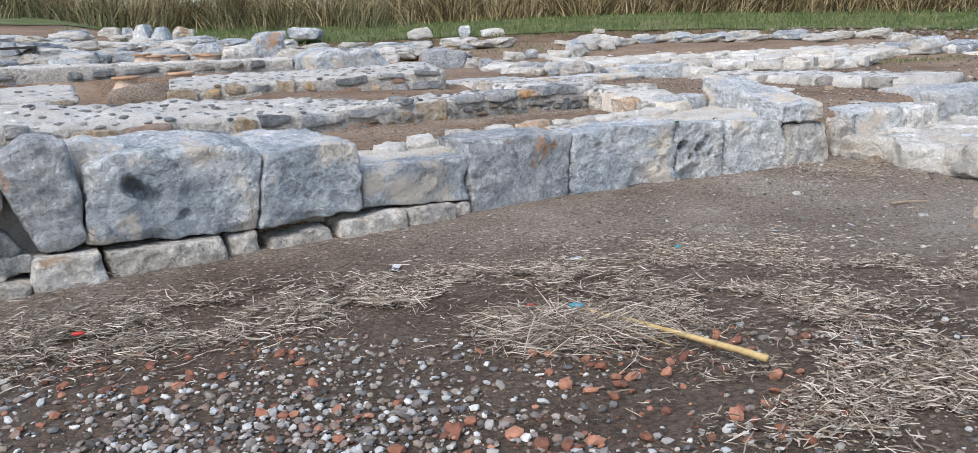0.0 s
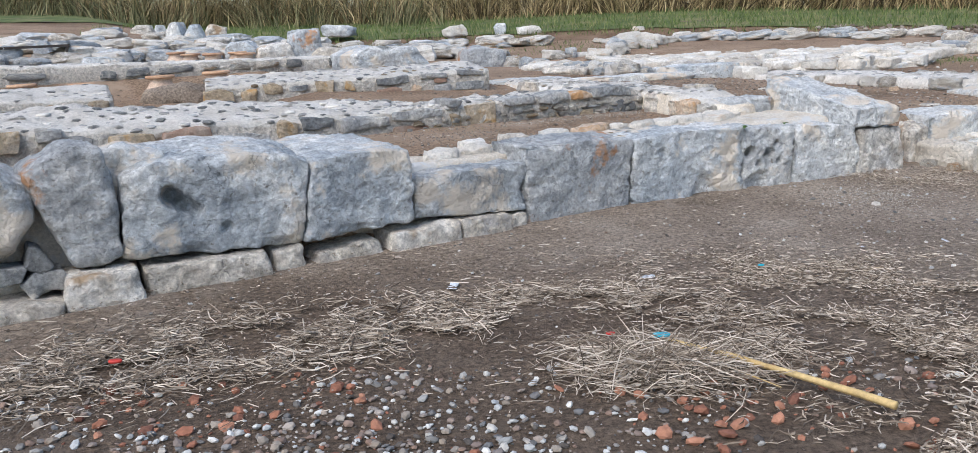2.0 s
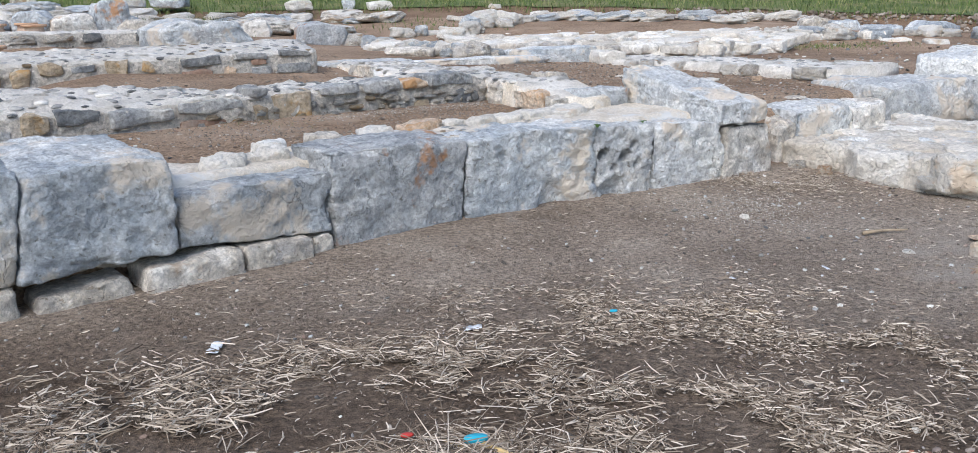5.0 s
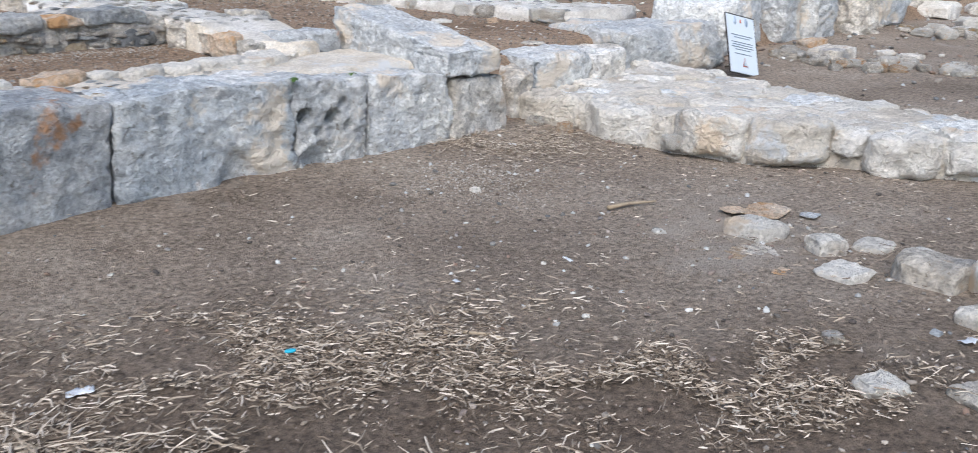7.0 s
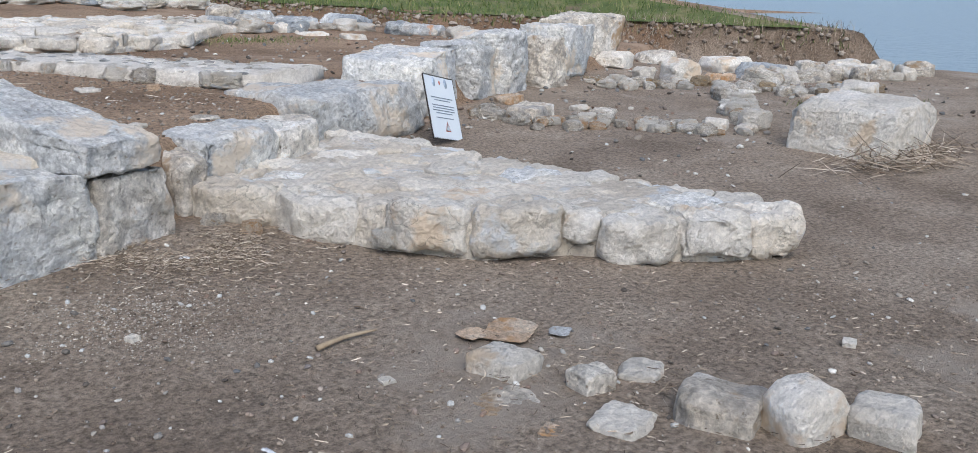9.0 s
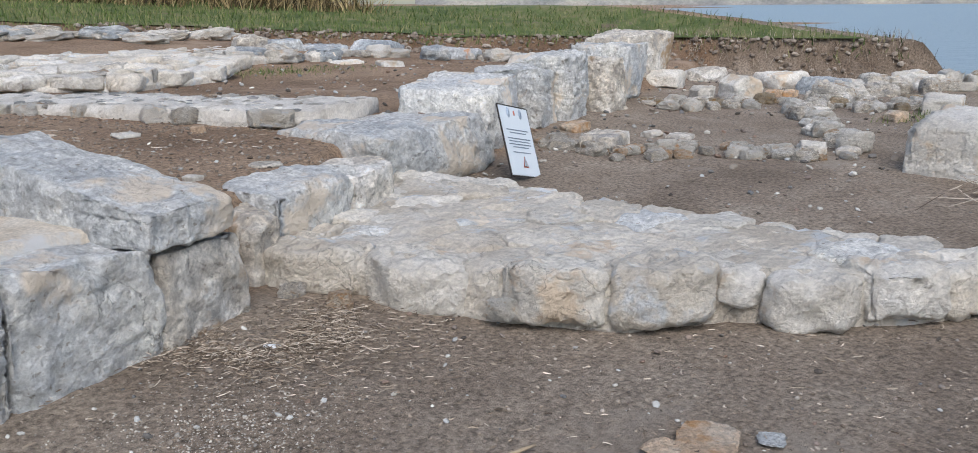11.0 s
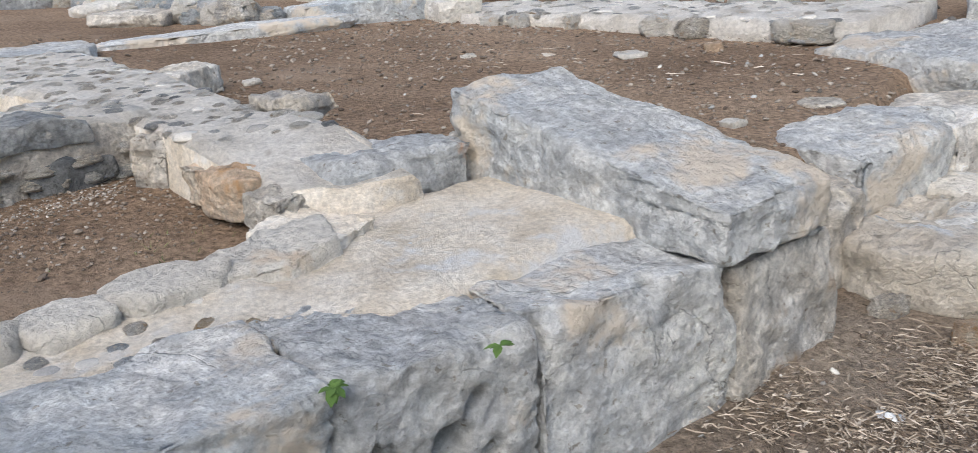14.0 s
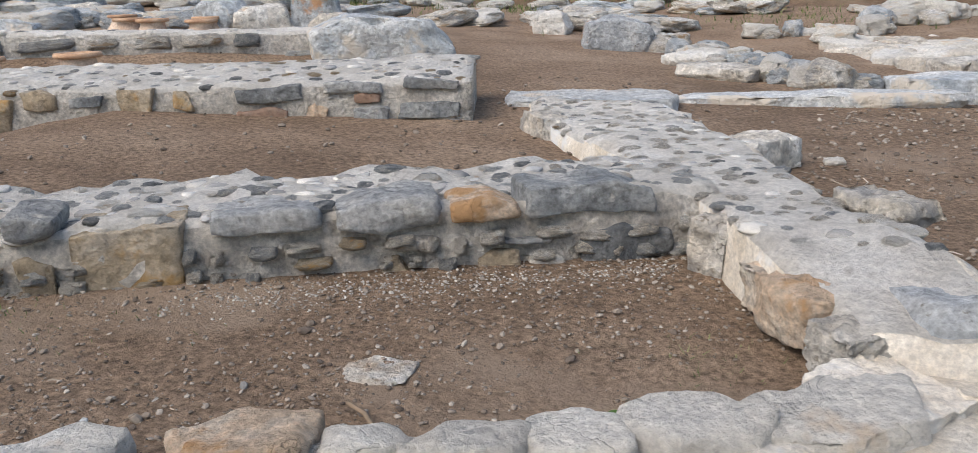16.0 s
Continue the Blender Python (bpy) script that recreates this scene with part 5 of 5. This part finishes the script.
def stick(name, pts, r0, r1, material, label, category, n=7):
    bm = bmesh.new()
    rings = []
    for k, p in enumerate(pts):
        p = Vector(p)
        t = (Vector(pts[min(k + 1, len(pts) - 1)]) - Vector(pts[max(k - 1, 0)])).normalized()
        side = t.cross(Vector((0, 0, 1))).normalized()
        up = side.cross(t)
        r = lerp(r0, r1, k / (len(pts) - 1))
        rings.append([bm.verts.new(p + side * r * math.cos(2 * math.pi * i / n) + up * r * math.sin(2 * math.pi * i / n)) for i in range(n)])
    for a, c in zip(rings, rings[1:]):
        for i in range(n):
            bm.faces.new((a[i], a[(i + 1) % n], c[(i + 1) % n], c[i]))
    bm.faces.new(rings[0][::-1])
    bm.faces.new(rings[-1])
    bmesh.ops.recalc_face_normals(bm, faces=bm.faces[:])
    return tagged(new(name, mesh_from(bm, name, material)), label, category)


def lying(a, b, n, r, bend=0.02, lift=0.0):
    out = []
    for i in range(n):
        f = i / (n - 1)
        x, y = lerp(a[0], b[0], f) + bend * math.sin(f * 3.1), lerp(a[1], b[1], f) + bend * math.sin(f * 3.1)
        out.append((x, y, level(x, y) + r + 0.012 + lift))
    return out


stick("cane", lying((0.30, 4.77), (1.11, 3.86), 9, 0.014, 0.01, 0.045), 0.010, 0.018, CANE, "long dry yellow cane lying on straw and earth", "cane")
stick("cane", lying((0.2, 4.86), (0.74, 4.14), 6, 0.008, 0.015, 0.02), 0.006, 0.004, CANE, "thin dry cane beside the long one", "cane")
stick("twig", lying((3.1, 7.42), (3.43, 7.46), 6, 0.01, 0.02), 0.014, 0.006, STRAW, "short dead twig on bare earth", "twig")
stick("twig", lying((1.7, 6.1), (1.9, 5.95), 4, 0.008, 0.02), 0.009, 0.005, STRAW, "short dead twig on bare earth", "twig")
stick("twig", lying((0.45, 9.0), (0.3, 9.15), 4, 0.008), 0.008, 0.006, STRAW, "short pale twig in a room", "twig")
stick("twig", lying((1.35, 9.9), (1.28, 10.1), 4, 0.006), 0.006, 0.004, CANE, "short pale twig in a room", "twig")
LIDM = mat("turquoise_plastic", [(0.02, 0.36, 0.50), (0.03, 0.42, 0.58)], 3, rough=0.4, grain=20, bump=0, fine=(0.95, 1.05))
REDM = mat("red_plastic", [(0.42, 0.04, 0.03), (0.5, 0.06, 0.05)], 3, rough=0.5, grain=20, bump=0)


def bottle_top(x, y, s, m, label):
    b = lathe([(0.001, 0.0), (0.9, 0.0), (1.0, 0.1), (1.0, 0.55), (0.9, 0.7), (0.001, 0.7)], 14)
    bmesh.ops.scale(b, vec=(s * 1.7, s, s), verts=b.verts[:])
    ob = new("plastic_scrap", mesh_from(b, "plastic_scrap", m))
    ob.matrix_basis = pose(x, y, level(x, y) + 0.075, 0, 0, 5)
    tagged(ob, label, "litter", "scraps of litter")


bottle_top(0.32, 4.74, 0.026, LIDM, "small round turquoise plastic top lying on straw")
bottle_top(1.1, 6.0, 0.012, LIDM, "tiny turquoise plastic cap on earth")
bottle_top(-2.35, 4.6, 0.02, REDM, "small red plastic cap on straw")
bottle_top(0.08, 4.83, 0.014, REDM, "tiny red plastic cap on straw")

SCRAP = mat("pale_plastic", [(0.55, 0.60, 0.66), (0.74, 0.76, 0.78)], 9, rough=0.45, grain=30, bump=0.1)


def scrap(x, y, s, seed, m, label):
    """A crumpled flake of plastic or paper."""
    r = random.Random(seed)
    b = bmesh.new()
    bmesh.ops.create_grid(b, x_segments=5, y_segments=3, size=0.5)
    for v in b.verts:
        v.co = Vector((v.co.x * s * 1.8, v.co.y * s * r.uniform(0.6, 1.1), 0.25 * s * noise.noise(v.co * 4 + Vector((seed, 0, 0))) + 0.1 * s))
    bmesh.ops.solidify(b, geom=b.faces[:], thickness=0.0015)
    ob = new("plastic_scrap", mesh_from(b, "plastic_scrap", m))
    ob.matrix_basis = pose(x, y, level(x, y) + 0.012, r.uniform(-10, 10), r.uniform(-10, 10), r.uniform(0, 180))
    tagged(ob, label, "litter", "scraps of litter")


for i, (x, y, s) in enumerate(((-0.80, 5.92, 0.060), (3.59, 5.37, 0.050), (1.92, 6.61, 0.028), (3.09, 8.81, 0.045), (2.52, 6.72, 0.03), (0.41, 6.05, 0.050))):
    scrap(x, y, s, i, SCRAP, "small crumpled pale plastic scrap on the earth")

# ---- ground litter ----


def stuff_mesh(name, verts, faces, material, label, category):
    me = bpy.data.meshes.new(name)
    me.from_pydata(verts, [], faces)
    me.materials.append(material)
    return tagged(new(name, me), label, category, kind="stuff")


ICO = bmesh.new()
bmesh.ops.create_icosphere(ICO, subdivisions=1, radius=0.5)
ICO_V, ICO_F = [v.co.copy() for v in ICO.verts], [[v.index for v in f.verts] for f in ICO.faces]
ICO.free()
scatter_rng = random.Random(9)


def pebbles(name, count, where, size, material, label, flat=0.6, sink=0.15):
    r = scatter_rng
    verts, faces = [], []
    for _ in range(count):
        x, y = where(r)
        s = size[0] + (size[1] - size[0]) * r.random() ** 2.2
        rot = Euler((r.uniform(-0.5, 0.5), r.uniform(-0.5, 0.5), r.uniform(0, 6.3))).to_matrix()
        sc = Vector((s * r.uniform(0.9, 1.5), s, s * flat * r.uniform(0.7, 1.2)))
        c = Vector((x, y, level(x, y) + s * flat * (0.5 - sink)))
        k = len(verts)
        for v in ICO_V:
            q = Vector((v.x * sc.x, v.y * sc.y, v.z * sc.z)) * r.uniform(0.82, 1.15)
            verts.append(rot @ q + c)
        faces += [[i + k for i in f] for f in ICO_F]
    return stuff_mesh(name, verts, faces, material, label, "gravel")


def patchy(x0, x1, y0, y1, scale, seed, cut):
    def where(r):
        while True:
            x, y = r.uniform(x0, x1), r.uniform(y0, y1)
            if noise.noise(Vector((x * scale, y * scale, seed))) + 0.3 * noise.noise(Vector((x * scale * 3, y * scale * 3, seed + 5))) > cut + r.uniform(-0.1, 0.1):
                return x, y
    return where


def band(x0, x1, near, far):
    def where(r):
        while True:
            x, d = r.uniform(x0, x1), r.uniform(near, far)
            if far < 6.5 or noise.noise(Vector((x * 0.9, d * 0.9, 3))) + 0.5 * noise.noise(Vector((x * 2.6, d * 2.6, 7))) > r.uniform(-0.5, 0.15):
                return x, bank_at(x) + d
    return where


def spot(cx, cy, sx, sy):
    return lambda r: (r.gauss(cx, sx), r.gauss(cy, sy))


pebbles("gravel", 2300, spot(-1.15, 3.3, 0.75, 0.42), (0.007, 0.05), GRAVEL, "washed grey and white pebbles on dark earth", 0.65)
pebbles("gravel", 2600, patchy(-2.8, 2.2, 2.4, 4.6, 0.9, 2, -0.2), (0.005, 0.05), GRAVEL, "washed pebbles scattered on dark earth")
pebbles("brick_rubble", 520, patchy(-2.4, 2.0, 2.6, 4.6, 1.1, 4, -0.1), (0.012, 0.075), SHARDS, "worn red brick shards among pebbles", 0.6)
pebbles("gravel", 10000, patchy(-4, 6.5, 2.4, 9.3, 0.7, 8, -0.4), (0.004, 0.022), GRIT, "fine gravel trodden into the earth")
pebbles("gravel", 2600, patchy(-3.5, 6.5, 3, 9.2, 0.8, 18, -0.3), (0.006, 0.032), GRAVEL, "small stones trodden into the earth")
pebbles("gravel", 900, patchy(2, 10, 4, 12, 0.7, 8, -0.2), (0.008, 0.04), GRAVEL, "small stones strewn on the earth")
pebbles("gravel", 5200, patchy(-1.5, 1.4, 8.6, 10.8, 1.2, 12, -0.3), (0.005, 0.019), GRIT, "fine gravel on the room floor")
pebbles("gravel", 5200, patchy(1.2, 6, 9.8, 15, 0.8, 14, -0.4), (0.006, 0.035), GRIT, "fine gravel on the room floor")
pebbles("gravel", 1200, patchy(-6, 1, 9.5, 15, 0.8, 15, -0.3), (0.008, 0.04), GRIT, "small stones on the earth between the walls")
pebbles("gravel", 1500, patchy(5, 17, 9, 18, 0.5, 16, -0.3), (0.015, 0.08), GRAVEL, "small stones on the earth near the shore")
pebbles("clods", 1600, band(6.5, 18.2, -1.0, 0.1), (0.03, 0.14), GRIT, "clods of brown earth on the broken bank", 0.8, 0.3)
PALE_GRIT = mat("pale_grit", [(0.36, 0.33, 0.29), (0.48, 0.45, 0.40)], 1.0, grain=10, bump=0.0, vary=0.25, island=True)
pebbles("grit", 2600, spot(2.55, 8.15, 0.28, 0.22), (0.003, 0.012), PALE_GRIT, "patch of pale crushed grit at the wall's foot")
pebbles("grit", 1500, lambda r: (lambda x: (x, along(W4F, x)[0] - 0.2 + r.gauss(0, 0.09)))(r.uniform(-0.6, 0.9)), (0.003, 0.012), PALE_GRIT, "pale crumbs of mortar at the wall's foot")


def litter(name, count, where, length, width, material, label, up=0.25, pile=0.03):
    """Dry stalks: thin three-sided bent slivers lying about."""
    r = scatter_rng
    verts, faces = [], []
    for _ in range(count):
        x, y = where(r)
        n = length[0] + (length[1] - length[0]) * r.random() ** 2
        w = r.uniform(*width)
        a = r.uniform(0, 6.283)
        lean = r.gauss(0, up * 0.5)
        d = Vector((math.cos(a), math.sin(a), lean))
        side = Vector((-math.sin(a), math.cos(a), 0)) * w
        bend = Vector((-math.sin(a), math.cos(a), r.uniform(-0.2, 0.3))) * r.gauss(0, 0.12) * n
        c = Vector((x, y, level(x, y) + w + r.uniform(0, pile) + abs(lean) * n * 0.4))
        k = len(verts)
        for f, q in ((-0.5, 0.7), (0.0, 1.0), (0.5, 0.5)):
            m = c + d * n * f + bend * (1 - 4 * f * f)
            verts += [m + side * q, m - side * q, m + Vector((0, 0, w * 1.3 * q))]
        for j in (0, 3):
            faces += [[k + j, k + j + 3, k + j + 5, k + j + 2], [k + j + 2, k + j + 5, k + j + 4, k + j + 1], [k + j + 1, k + j + 4, k + j + 3, k + j]]
    return stuff_mesh(name, verts, faces, material, label, "straw")


def strand(line, half, seed, cut_at=-0.12):
    """Along a drift line, in ragged clumps."""
    lens = [math.dist(a, b) for a, b in zip(line, line[1:])]

    def where(r):
        while True:
            k = r.choices(range(len(lens)), lens)[0]
            p = Vector(line[k]).lerp(Vector(line[k + 1]), r.random())
            x, y = p.x + r.gauss(0, half * 0.6), p.y + r.gauss(0, half * 0.6)
            if noise.noise(Vector((x * 2.1, y * 2.1, seed))) + 0.5 * noise.noise(Vector((x * 6, y * 6, seed + 3))) > cut_at + r.uniform(-0.08, 0.08):
                return x, y
    return where


litter("straw", 9500, strand([(-3.1, 4.3), (-2.2, 4.85), (-1.5, 5.0), (-0.7, 5.4)], 0.38, 21), (0.015, 0.15), (0.0014, 0.0045), LITTER, "dry broken straw washed up in a drift", 0.35, 0.05)
litter("straw", 3800, strand([(-0.9, 5.5), (0.1, 5.7), (0.9, 5.25)], 0.26, 22), (0.012, 0.12), (0.0013, 0.004), LITTER, "drift of dry straw on the earth", 0.35, 0.045)
litter("straw", 3400, spot(0.32, 4.5, 0.24, 0.17), (0.04, 0.26), (0.0012, 0.0034), LITTER, "tangle of dry straw round the cane", 0.5, 0.07)
litter("straw", 9000, strand([(0.5, 6.2), (1.3, 6.1), (1.9, 5.85), (2.4, 5.5), (3.0, 5.2)], 0.42, 23, -0.05), (0.008, 0.065), (0.0013, 0.0042), LITTER, "drift of reed chips and straw", 0.3, 0.04)
litter("straw", 3800, strand([(0.8, 5.0), (1.4, 4.9), (1.9, 4.5)], 0.32, 24, 0.0), (0.012, 0.12), (0.0013, 0.004), LITTER, "clumps of dry straw on the earth", 0.35, 0.045)
litter("straw", 7000, strand([(1.05, 3.5), (1.6, 3.6), (2.3, 4.0)], 0.42, 25, -0.2), (0.012, 0.11), (0.0014, 0.0045), LITTER, "thick drift of dry straw and chips", 0.4, 0.05)
litter("straw", 3000, patchy(-3.6, 4.2, 3.9, 6.8, 0.8, 27, 0.05), (0.01, 0.08), (0.0008, 0.0032), LITTER, "dry straw and reed chips strewn on the earth")
litter("straw", 2600, strand([(2.75, 8.75), (3.2, 8.95), (3.6, 8.8)], 0.25, 26, -0.2), (0.01, 0.06), (0.001, 0.003), LITTER, "bleached chips of straw at the wall's foot", 0.3, 0.03)
litter("straw", 6000, patchy(-3, 6, 4.0, 9, 0.6, 29, -0.3), (0.008, 0.05), (0.001, 0.004), LITTER, "bits of dry straw on bare earth")
litter("straw", 1300, spot(3.35, 8.75, 0.25, 0.25), (0.01, 0.07), (0.001, 0.003), LITTER, "dry straw in the corner at the wall's foot")
litter("straw", 500, spot(9.55, 8.05, 0.45, 0.15), (0.1, 0.5), (0.003, 0.006), LITTER, "dry reddish twigs under the boulder", 0.6, 0.1)
litter("straw", 900, patchy(1.2, 6, 9.8, 15, 0.8, 33, -0.2), (0.02, 0.12), (0.001, 0.004), LITTER, "bits of dry straw on the room floor")

# ---- plants ----


def blades(name, count, where, height, width, material, label, category, lean=0.35, segments=2, base=-0.02, clump=False):
    r = scatter_rng
    verts, faces = [], []
    for _ in range(count):
        x, y = where(r)
        h, w = r.uniform(*height), r.uniform(*width)
        a, b = r.uniform(0, 6.283), r.uniform(0, 6.283)
        if clump:
            c = noise.noise(Vector((x * 0.55, y * 0.8, 60)))
            b = 3.1 * noise.noise(Vector((x * 0.8, y * 0.5, 61))) * 2 + r.gauss(0, 0.8)
            h *= 0.85 + 0.75 * c + 0.35 * noise.noise(Vector((x * 2.2, y * 2.2, 62)))
        side = Vector((math.cos(a), math.sin(a), 0)) * w
        tilt = Vector((math.cos(b), math.sin(b), 0)) * r.uniform(0, lean) * h
        z = level(x, y) + base
        k = len(verts)
        for j in range(segments + 1):
            f = j / segments
            m = Vector((x, y, z + h * f * (1 - 0.15 * f))) + tilt * (0.45 * f + 0.55 * f * f)
            q = side * (1 - 0.85 * f)
            verts += [m - q, m + q]
        faces += [[k + 2 * j, k + 2 * j + 1, k + 2 * j + 3, k + 2 * j + 2] for j in range(segments)]
    return stuff_mesh(name, verts, faces, material, label, category)


TURF = mat("turf", [(0.07, 0.10, 0.035), (0.11, 0.14, 0.05), (0.19, 0.18, 0.09)], 1.2, grain=12, bump=0.6, stain=(0.16, 0.125, 0.09), stain_scale=0.9, stain_at=0.6)
tv, tf = [], []
cols = [-40 + i * 0.5 for i in range(117)]
for x in cols:
    for j in range(14):
        y = bank_at(x) + 0.1 + 0.35 * noise.noise(Vector((x * 0.8, 2, 2))) + j * 0.75
        tv.append((x, y, level(x, y) + 0.025))
for i in range(len(cols) - 1):
    for j in range(13):
        k = i * 14 + j
        tf.append((k, k + 14, k + 15, k + 1))
turf_mesh = bpy.data.meshes.new("turf")
turf_mesh.from_pydata(tv, [], tf)
turf_mesh.materials.append(TURF)
tagged(new("turf", turf_mesh), "strip of green turf on top of the bank", "turf", kind="structure")
blades("grass", 26000, band(-12, 18.2, -0.35, 6.0), (0.04, 0.24), (0.006, 0.016), GRASS, "short green grass on the bank", "grass", 0.8)
blades("grass", 2500, patchy(-12, 0, 19, 26, 0.35, 51, 0.15), (0.05, 0.18), (0.006, 0.014), GRASS, "green grass between the far stones", "grass", 0.8)
blades("grass", 900, spot(7.2, 17.3, 0.9, 0.25), (0.03, 0.1), (0.004, 0.01), GRASS, "low grass beside the pavement", "grass", 0.8)
blades("grass", 350, spot(0.5, 22.5, 1.0, 0.8), (0.05, 0.14), (0.006, 0.014), GRASS, "low grass beside the pavement", "grass", 0.8)
blades("grass", 500, spot(12.9, 10.2, 0.4, 0.3), (0.05, 0.16), (0.006, 0.012), GRASS, "tuft of grass by the rubble", "grass", 0.8)
blades("dry_grass", 900, band(15.5, 18.4, -0.9, 0.6), (0.1, 0.3), (0.004, 0.008), LITTER, "dry grass on the edge of the bank", "grass", 0.8)
blades("grass", 160, spot(-0.9, 9.3, 0.3, 0.12), (0.015, 0.05), (0.002, 0.004), GRASS, "sparse grass on the room floor", "grass", 0.9)
blades("grass", 120, spot(1.1, 9.75, 0.1, 0.12), (0.015, 0.05), (0.002, 0.004), GRASS, "sparse grass on the room floor", "grass", 0.9)
blades("reeds", 9000, band(-45, 14, 5.0, 9.5), (1.6, 3.6), (0.006, 0.013), REED, "dense stand of tall dry reeds", "reeds", 1.0, 3, clump=True)
blades("reeds", 26000, band(-45, 14, 4.4, 9.0), (0.5, 1.9), (0.010, 0.022), REED, "dry drooping reed leaves", "reeds", 1.7, 3, clump=True)
blades("reeds", 9000, band(-45, -3, 3.4, 7.5), (0.3, 1.5), (0.008, 0.022), REED_GREEN, "greener reed shoots at the foot of the stand", "reeds", 1.0, 3, clump=True)


def weed(x, y, z, s, n, seed, label):
    r = random.Random(seed)
    ob = thing("weed", label, "weed", "weeds on the walls", at=pose(x, y, z))
    for i in range(n):
        a, tilt, l = r.uniform(0, 6.283), r.uniform(0.05, 0.5), s * r.uniform(0.5, 1.0)
        b = bmesh.new()
        d, side = Vector((math.cos(a), math.sin(a), tilt)).normalized(), Vector((-math.sin(a), math.cos(a), 0))
        rows = []
        for f, w in ((0, 0.06), (0.35, 0.26), (0.7, 0.24), (1.0, 0.04)):
            c = d * l * f - Vector((0, 0, 0.5 * l * f * f)) + Vector((0, 0, 0.01))
            rows.append((b.verts.new(c - side * w * l), b.verts.new(c + Vector((0, 0, -0.05 * l))), b.verts.new(c + side * w * l)))
        for p, q in zip(rows, rows[1:]):
            b.faces.new((p[0], p[1], q[1], q[0]))
            b.faces.new((p[1], p[2], q[2], q[1]))
        part("leaf", b, LEAF, ob)


weed(1.54, 8.48, 0.645, 0.05, 16, 1, "small green leafy weed growing on the wall top")
weed(1.90, 8.52, 0.655, 0.045, 8, 2, "tiny green weed in a crack of the wall")
weed(0.97, 9.26, 0.62, 0.05, 9, 3, "small green weed behind the wall")
weed(-0.6, 8.6, 0.62, 0.05, 7, 4, "small green weed behind the wall")
